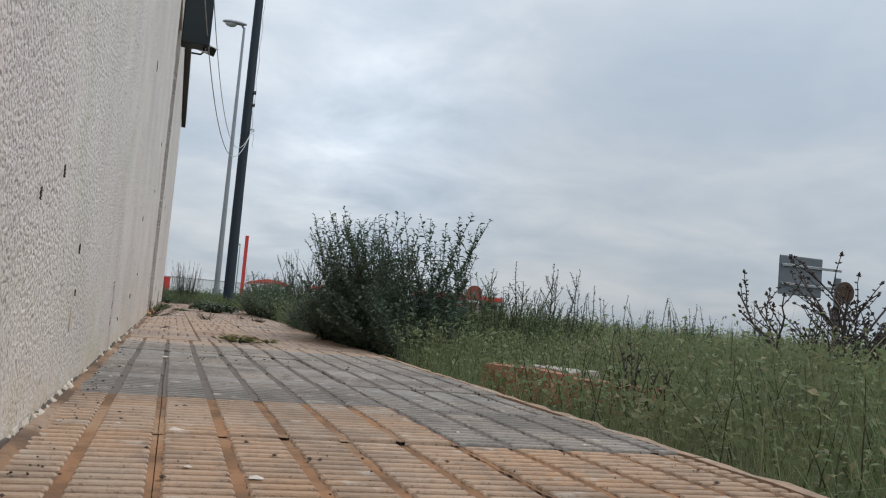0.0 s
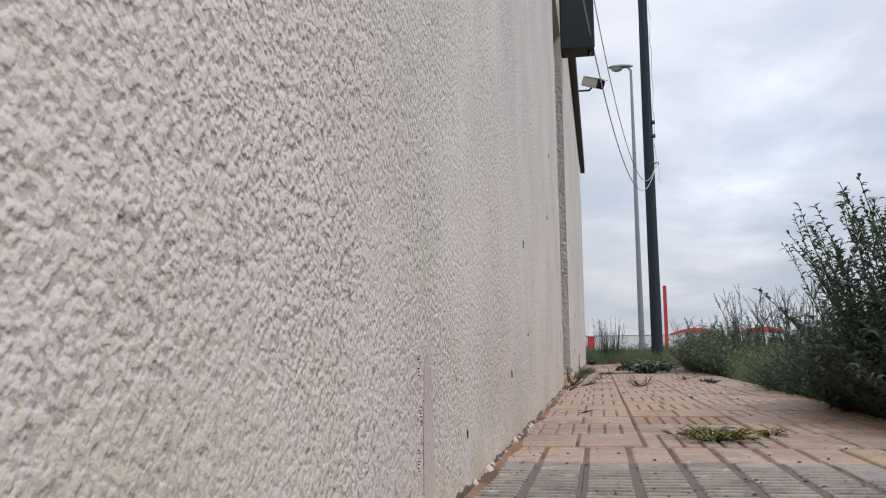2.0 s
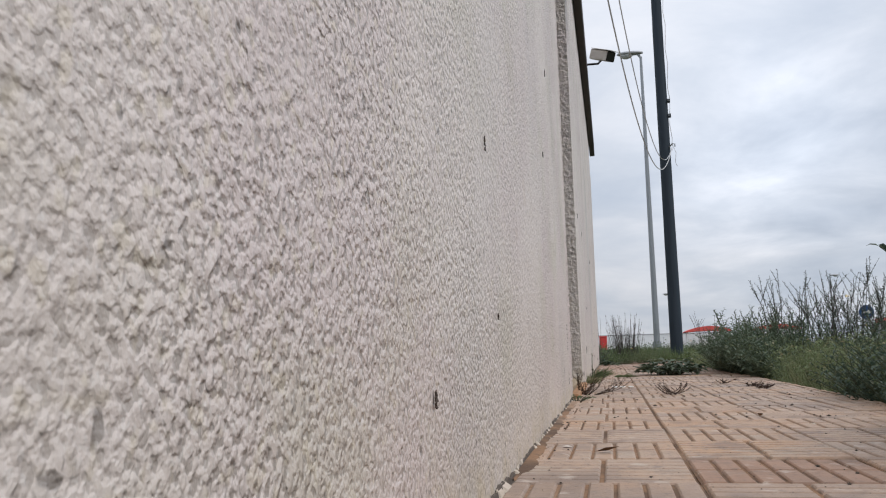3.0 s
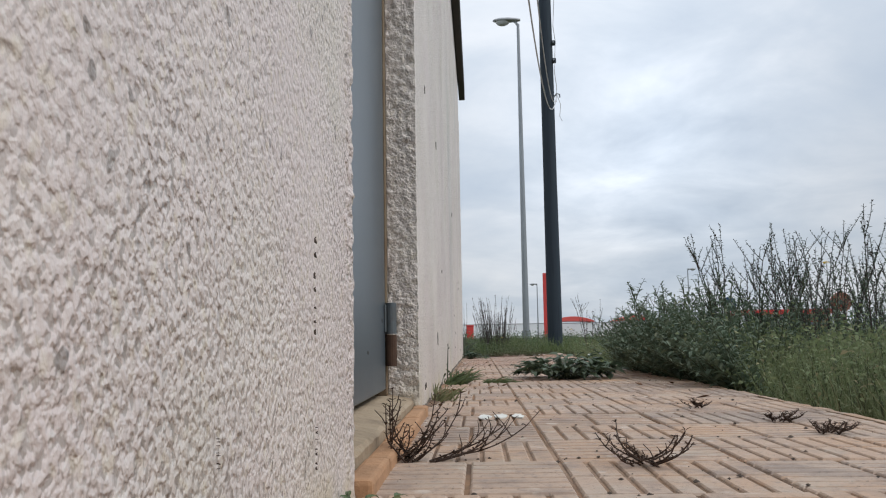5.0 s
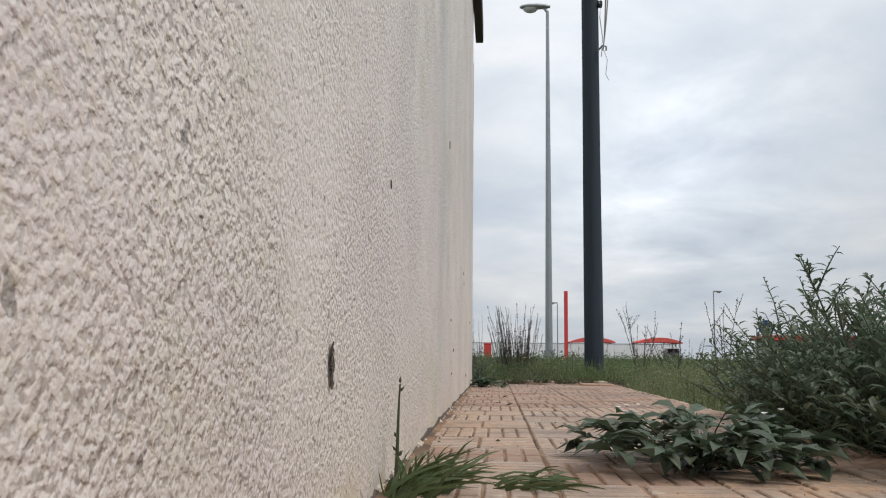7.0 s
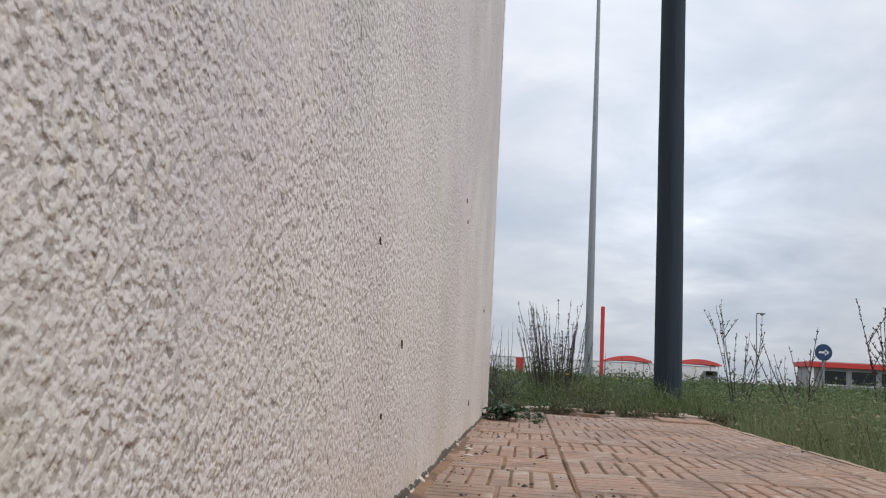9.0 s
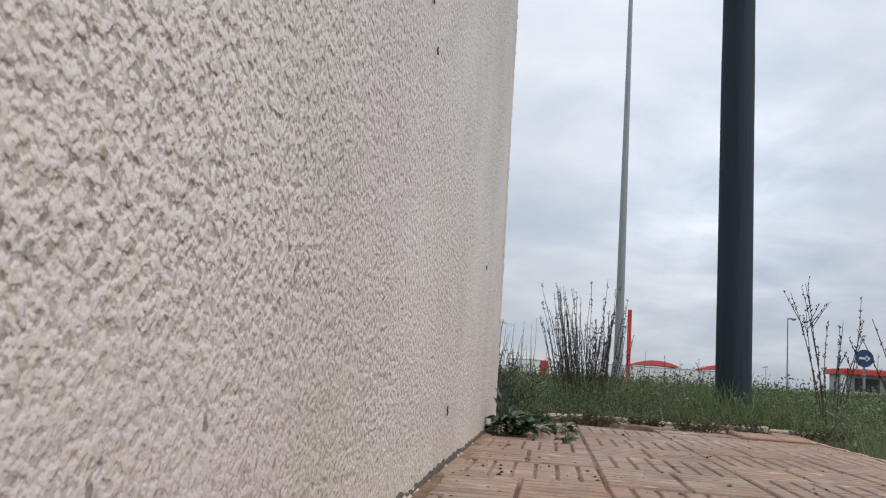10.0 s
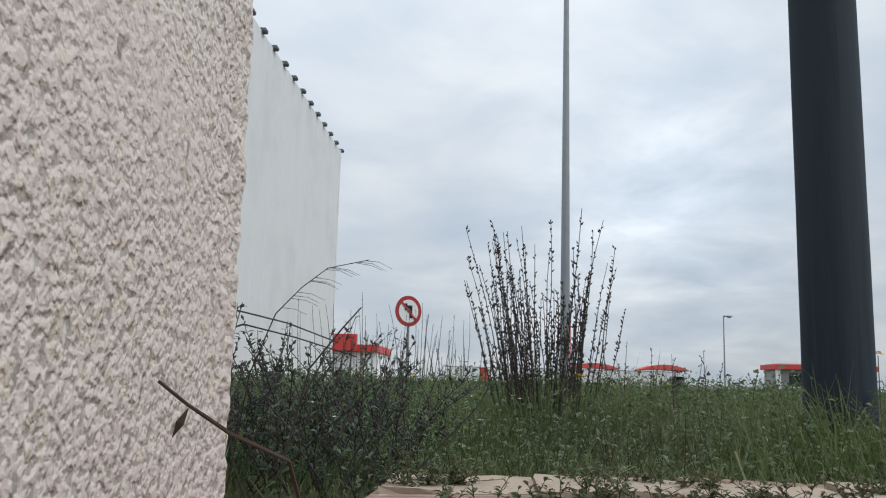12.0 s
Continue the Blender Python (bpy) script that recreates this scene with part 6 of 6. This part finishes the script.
def litter():
    rng = random.Random(9)
    v, f = [], []
    def crumb(x, y, s, flat, z0=0.0):
        b = len(v)
        for k in range(5):
            a = 2 * math.pi * k / 5 + rng.uniform(-0.3, 0.3)
            v.append((x + s * rng.uniform(0.6, 1.2) * math.cos(a), y + s * rng.uniform(0.6, 1.2) * math.sin(a), z0 + rng.uniform(0, 0.3) * s * flat))
        v.append((x, y, z0 + s * flat))
        v.append((x, y, z0 - 0.001))
        for k in range(5):
            f.append((b + k, b + (k + 1) % 5, b + 5))
            f.append((b + (k + 1) % 5, b + k, b + 6))
    for k in range(820):
        y = rng.uniform(0.6, 13.0)
        crumb(rng.uniform(WALL_X + 0.03, edge_x(y) - 0.05), y, rng.choice((0.001, 0.0015, 0.002, 0.003, 0.0042)), 0.55)
    for k in range(520):
        y = rng.uniform(0.6, 12.3)
        crumb(WALL_X + 0.012 + abs(rng.gauss(0, 0.03)), y, rng.choice((0.001, 0.0015, 0.002, 0.003)), 0.6)
    for cx, cy, sp, n in ((0.15, 2.6, 0.10, 45), (0.10, 9.95, 0.09, 30), (0.22, 2.45, 0.12, 30), (0.05, 7.2, 0.12, 25), (0.45, 6.9, 0.12, 30), (-0.05, 11.2, 0.10, 30), (0.2, 12.6, 0.2, 40)):
        for k in range(n):
            crumb(cx + rng.gauss(0, sp), cy + rng.gauss(0, sp * 1.6), rng.choice((0.0012, 0.002, 0.003, 0.004)), 0.6)
    for k in range(150):
        y = rng.uniform(4.6, 12.6)
        crumb(rng.uniform(WALL_X + 0.03, edge_x(y) - 0.03), y, rng.uniform(0.003, 0.0068), 0.6)
    ob = raw("grit", v, f, GRIT)
    tagged(ob, "dark grit and crumbs scattered over the tiles", "litter", kind="stuff")
    v.clear()
    f.clear()
    for k in range(60):
        y = rng.uniform(0.8, 12.5)
        crumb(rng.uniform(WALL_X + 0.02, edge_x(y) - 0.1), y, rng.uniform(0.003, 0.007), 0.4)
    for x, y, s in ((-0.02, 1.10, 0.012), (0.05, 0.84, 0.010), (-0.04, 2.25, 0.010), (-0.12, 4.0, 0.01), (-0.13, 10.6, 0.012), (-0.14, 10.75, 0.012)):
        crumb(x, y, s, 0.3)
    ob = raw("plaster_flakes", v, f, PALE_CRUMB)
    tagged(ob, "pale plaster flakes fallen on the tiles", "litter", kind="stuff")
    for k, (x, y) in enumerate([(-0.135, 6.72), (0.0, 7.46), (0.50, 7.55), (0.62, 7.6), (-0.13, 7.15), (0.03, 9.95), (0.02, 10.6), (0.46, 8.9), (0.30, 4.6), (-0.05, 3.9), (-0.12, 7.3), (-0.14, 7.34), (0.12, 3.3), (-0.125, 7.22), (-0.11, 7.27), (-0.135, 7.26), (-0.10, 7.33), (-0.12, 7.38), (-0.09, 7.24), (0.05, 7.62), (0.55, 6.9), (0.38, 8.75), (-0.08, 12.02), (-0.06, 11.9)]):
        bm = bmesh.new()
        s = rng.uniform(0.012, 0.024)
        a = rng.uniform(0, 6.28)
        d, q = Vector((math.cos(a), math.sin(a), 0)), Vector((-math.sin(a), math.cos(a), 0))
        c = Vector((x, y, 0.002))
        vs = [bm.verts.new(c - d * s), bm.verts.new(c + q * s * 0.5 + Vector((0, 0, 0.006))), bm.verts.new(c + Vector((0, 0, 0.002))), bm.verts.new(c - q * s * 0.5 + Vector((0, 0, 0.008))), bm.verts.new(c + d * s + Vector((0, 0, 0.009)))]
        for t in ((0, 2, 1), (0, 3, 2), (1, 2, 4), (2, 3, 4)):
            bm.faces.new([vs[i] for i in t])
        tagged(part("dead_leaf", bm, DEAD_LEAF), "curled brown dead leaf on the tiles", "leaf", "dead leaves")


litter()
for k, (x, y, w) in enumerate([(-0.028, 6.44, 0.027), (0.006, 6.45, 0.030), (0.042, 6.45, 0.024)]):
    bm = bmesh.new()
    rng = random.Random(k)
    ring = [bm.verts.new((x + w * 0.5 * math.cos(a) * rng.uniform(0.8, 1.15), y + 0.056 * math.sin(a) * rng.uniform(0.6, 1.15), 0.0026)) for a in [2 * math.pi * i / 14 for i in range(14)]]
    low = [bm.verts.new((v.co.x, v.co.y, 0.0004)) for v in ring]
    bm.faces.new(ring)
    for i in range(14):
        bm.faces.new((ring[i], low[i], low[(i + 1) % 14], ring[(i + 1) % 14]))
    tagged(part("paint_patch", bm, WHITE_PETAL), "white paint spilt on a tile", "paint", "paint patches")


# ---- pavement ----
RIB = 0.0357
RIB_Y = RIB * 10 / 14
T = 0.2435


def pad_mesh(name, w, d, pads, mats, depth=0.005, fills=()):
    """A tile of w by d with raised pads, each a bevelled block; origin at its corner, tops at z = 0. fills: dirt lying in the wide grooves."""
    v, f, slot = [], [], []
    v += [(0.0003, 0.0003, -depth), (w - 0.0003, 0.0003, -depth), (w - 0.0003, d - 0.0003, -depth), (0.0003, d - 0.0003, -depth)]
    v += [(0.001, 0.001, -0.03), (w - 0.001, 0.001, -0.03), (w - 0.001, d - 0.001, -0.03), (0.001, d - 0.001, -0.03)]
    f += [(0, 1, 2, 3), (0, 4, 5, 1), (1, 5, 6, 2), (2, 6, 7, 3), (3, 7, 4, 0)]
    slot += [1, 0, 0, 0, 0]
    for x0, x1, y0, y1 in pads:
        b, i = len(v), 0.0022
        for (a0, a1, c0, c1, z) in ((x0, x1, y0, y1, -depth), (x0 + 0.001, x1 - 0.001, y0 + 0.001, y1 - 0.001, -0.0016), (x0 + i + 0.001, x1 - i - 0.001, y0 + i, y1 - i, 0.0)):
            v += [(a0, c0, z), (a1, c0, z), (a1, c1, z), (a0, c1, z)]
        for r in (0, 4):
            for k in range(4):
                q = (k + 1) % 4
                f.append((b + r + k, b + r + q, b + r + 4 + q, b + r + 4 + k))
        f.append((b + 8, b + 9, b + 10, b + 11))
        slot += [0] * 9
    for x0, x1 in fills:
        b, n = len(v), 10
        for k in range(n + 1):
            z = -0.0026 - 0.0012 * math.sin(k * 2.3 + x0 * 40)
            v += [(x0, -0.004 + (d + 0.008) * k / n, z), (x1, -0.004 + (d + 0.008) * k / n, z)]
        for k in range(n):
            f.append((b + 2 * k, b + 2 * k + 1, b + 2 * k + 3, b + 2 * k + 2))
            slot.append(2)
    me = bpy.data.meshes.new(name)
    me.from_pydata(v, [], f)
    for m in mats:
        me.materials.append(m)
    me.polygons.foreach_set("material_index", slot)
    return me


def striped_pads(w, d, gx, gap_x, gap_y, smooth_from=9.0):
    """Columns gx wide, each cut into short ribs across; past smooth_from the ribs are worn into one flat pad."""
    out, x = [], 0.0
    while x < w - 0.012:
        x1 = min(x + gx, w)
        y = 0.0
        while y < d - 0.012:
            y1 = d if y >= smooth_from - 0.002 else min(y + RIB_Y, d)
            if x1 - x > 0.02:
                out.append((x + gap_x / 2, x1 - gap_x / 2, y + gap_y / 2, y1 - gap_y / 2))
            y = y1
        x = x1
    return out


def ribbed_pads(w, along, x_from=0.0):
    """Seven ribs with a cross groove in the middle; along: the ribs run with y. Clipped to w."""
    out = []
    for k in range(7):
        for h in (0, 1):
            a0, a1 = T / 7 * k + 0.0021, T / 7 * (k + 1) - 0.0021
            b0, b1 = T / 2 * h + 0.0030, T / 2 * (h + 1) - 0.0030
            x0, x1, y0, y1 = (a0, a1, b0, b1) if along else (b0, b1, a0, a1)
            x0, x1 = max(x0 - x_from, 0.003), min(x1 - x_from, w - 0.003)
            if x1 - x0 > 0.008:
                out.append((x0, x1, y0, y1))
    return out


def pavement():
    rng = random.Random(4)
    pv = empty("pavement", (0.25, 6.0, -0.03), "narrow cement-tile pavement with ribbed tiles, dirty joints", "pavement", kind="structure")
    # bedding under the tiles
    bm = bmesh.new()
    n = 30
    left, right = [], []
    for i in range(n + 1):
        y = -1.0 + (PAVE_END + 1.0) * i / n
        left.append((WALL_X, y))
        right.append((edge_x(y) - 0.012, y))
    top = [[bm.verts.new((x, y, -0.012)) for x, y in side] for side in (left, right)]
    low = [[bm.verts.new((x, y, -0.08)) for x, y in side] for side in (left, right)]
    for i in range(n):
        bm.faces.new((top[0][i], top[1][i], top[1][i + 1], top[0][i + 1]))
        bm.faces.new((top[1][i], low[1][i], low[1][i + 1], top[1][i + 1]))
        bm.faces.new((top[0][i], top[0][i + 1], low[0][i + 1], low[0][i]))
    bm.faces.new((top[0][n], top[1][n], low[1][n], low[0][n]))
    part("bedding", bm, JOINT, pv)

    def lay(me, x, y, w, d, tilt=0.25, drop=0.0012, extra=(0, 0, 0)):
        ob = new("tile", me)
        ob.parent = pv
        ob.matrix_parent_inverse = Matrix.Translation(-Vector(pv.location))
        ob.location = (x + extra[0], y + extra[1], rng.uniform(-drop, drop) + extra[2])
        ob.rotation_euler = (radians(rng.uniform(-tilt, tilt)), radians(rng.uniform(-tilt, tilt)), radians(rng.uniform(-0.15, 0.15)))
        return ob

    cache = {}
    # first stretch: large striped tiles
    S = RIB * 10
    y_rows = [1.44 + S * k for k in range(-6, 4)]
    for y in y_rows:
        for c in range(-1, 3):
            x0, x1 = -0.037 + S * (c - 0), -0.037 + S * (c + 1)
            lo, hi = max(x0, WALL_X + 0.004), min(x1, edge_x(y) - 0.034)
            if hi - lo < 0.03:
                continue
            grey = (y > 1.3 and hi < 0.34) or (y > 0.95 and hi > 0.34)
            flat = 9.0 if not grey else (0.24 if hi < 0.34 else 0.17) if y > 1.4 else 9.0
            key = ("A", round(lo - x0, 3), round(hi - lo, 3), grey, flat)
            if key not in cache:
                pads = []
                for p in striped_pads(x1 - x0, S, RIB * 2, 0.0105, 0.0112, flat):
                    a, b = max(p[0] - (lo - x0), 0.003), min(p[1] - (lo - x0), hi - lo - 0.003)
                    if b - a > 0.008:
                        pads.append((a, b, p[2], p[3]))
                fills = []
                for k in range(6):
                    a, b = max(RIB * 2 * k - 0.0062 - (lo - x0), 0.0003), min(RIB * 2 * k + 0.0062 - (lo - x0), hi - lo - 0.0003)
                    if b - a > 0.003:
                        fills.append((a, b))
                cache[key] = pad_mesh("striped_tile", hi - lo, S, pads, (TILE_GREY if grey else TILE_OCHRE, GROOVE, JOINT_GREY if grey else ORANGE_DIRT), 0.0065, fills)
            lay(cache[key], lo, y, hi - lo, S)
    # one row of worn tiles with lengthwise grooves alone
    y, d = 1.44 + S * 4 + 0.003, 2.844 + T - 1.44 - S * 4 - 0.006
    for c in range(-1, 3):
        x0, x1 = -0.037 + S * c, -0.037 + S * (c + 1)
        lo, hi = max(x0, WALL_X + 0.004), min(x1, edge_x(y) - 0.034)
        if hi - lo < 0.03:
            continue
        pads = []
        for k in range(5):
            a, b = max(RIB * 2 * k + 0.004 - (lo - x0), 0.003), min(RIB * 2 * (k + 1) - 0.004 - (lo - x0), hi - lo - 0.003)
            if b - a > 0.008:
                pads.append((a, b, 0.002, d - 0.002))
        lay(pad_mesh("grooved_tile", hi - lo, d, pads, (TILE_PINK, JOINT), 0.0030), lo, y, hi - lo, d)
    # main stretch: small tiles with ribs turned from one to the next
    y, row = 2.844 + T, 1
    while y < PAVE_END - 0.1:
        for c in range(0, 5):
            x0, x1 = 0.066 - T + T * c, 0.066 + T * c
            lo, hi = max(x0, WALL_X + 0.004), min(x1, edge_x(y) - 0.030)
            if hi - lo < 0.03:
                continue
            along = (row + c) % 2 == 0
            pale = y > 9.8 or rng.random() < 0.08
            key = ("B", round(lo - x0, 3), round(hi - lo, 2), along, pale, hi == x1)
            if key not in cache:
                cache[key] = pad_mesh("ribbed_tile", hi - lo, T, ribbed_pads(hi - lo, along, lo - x0), (TILE_RED if pale else TILE_PINK, JOINT), 0.0034)
            if y > 12.5 and rng.random() < 0.8:
                lay(cache[key], lo, y, hi - lo, T, 2.2, 0.004, (rng.uniform(-0.01, 0.01), rng.uniform(-0.012, 0.012), 0.004))
            else:
                lay(cache[key], lo, y, hi - lo, T, 0.35)
        y += T
        row += 1
    # broken pale slabs that close the pavement
    x = WALL_X + 0.02
    while x < edge_x(PAVE_END) + 0.10:
        w = rng.uniform(0.16, 0.30)
        bm = box(x, x + w - 0.006, PAVE_END - 0.20 + rng.uniform(-0.02, 0.02), PAVE_END + rng.uniform(-0.01, 0.03), -0.05, 0.007 + rng.uniform(-0.007, 0.012))
        bmesh.ops.subdivide_edges(bm, edges=bm.edges[:], cuts=3, use_grid_fill=True)
        for v in bm.verts:
            v.co += Vector((rng.uniform(-1, 1), rng.uniform(-1, 1), rng.uniform(-1, 1))) * 0.0035
        part("slab", bm, KERB, pv)
        x += w
    # cement edging in uneven lengths
    y = -1.0
    while y < PAVE_END:
        d = rng.uniform(0.42, 0.62)
        a, b = y + 0.004, min(y + d, PAVE_END)
        bm = bmesh.new()
        q = []
        for yy in np.linspace(a, b, 12):
            o = edge_x(yy)
            j = rng.uniform(-0.008, 0.006)
            q.append([bm.verts.new((o - 0.029, yy, -0.0015 + rng.uniform(-0.001, 0.001))), bm.verts.new((o - 0.010 + j, yy, -0.001 + rng.uniform(-0.002, 0.001))), bm.verts.new((o + j, yy, -0.012 + rng.uniform(-0.004, 0.004))), bm.verts.new((o + j + 0.004, yy, -0.09)), bm.verts.new((o - 0.029, yy, -0.09))])
        for u, w in zip(q, q[1:]):
            for k in range(5):
                bm.faces.new((u[k], u[(k + 1) % 5], w[(k + 1) % 5], w[k]))
        bm.faces.new(q[0])
        bm.faces.new(q[-1])
        bmesh.ops.recalc_face_normals(bm, faces=bm.faces[:])
        part("edging", bm, TILE_OCHRE, pv, smooth=False)
        y += d


pavement()
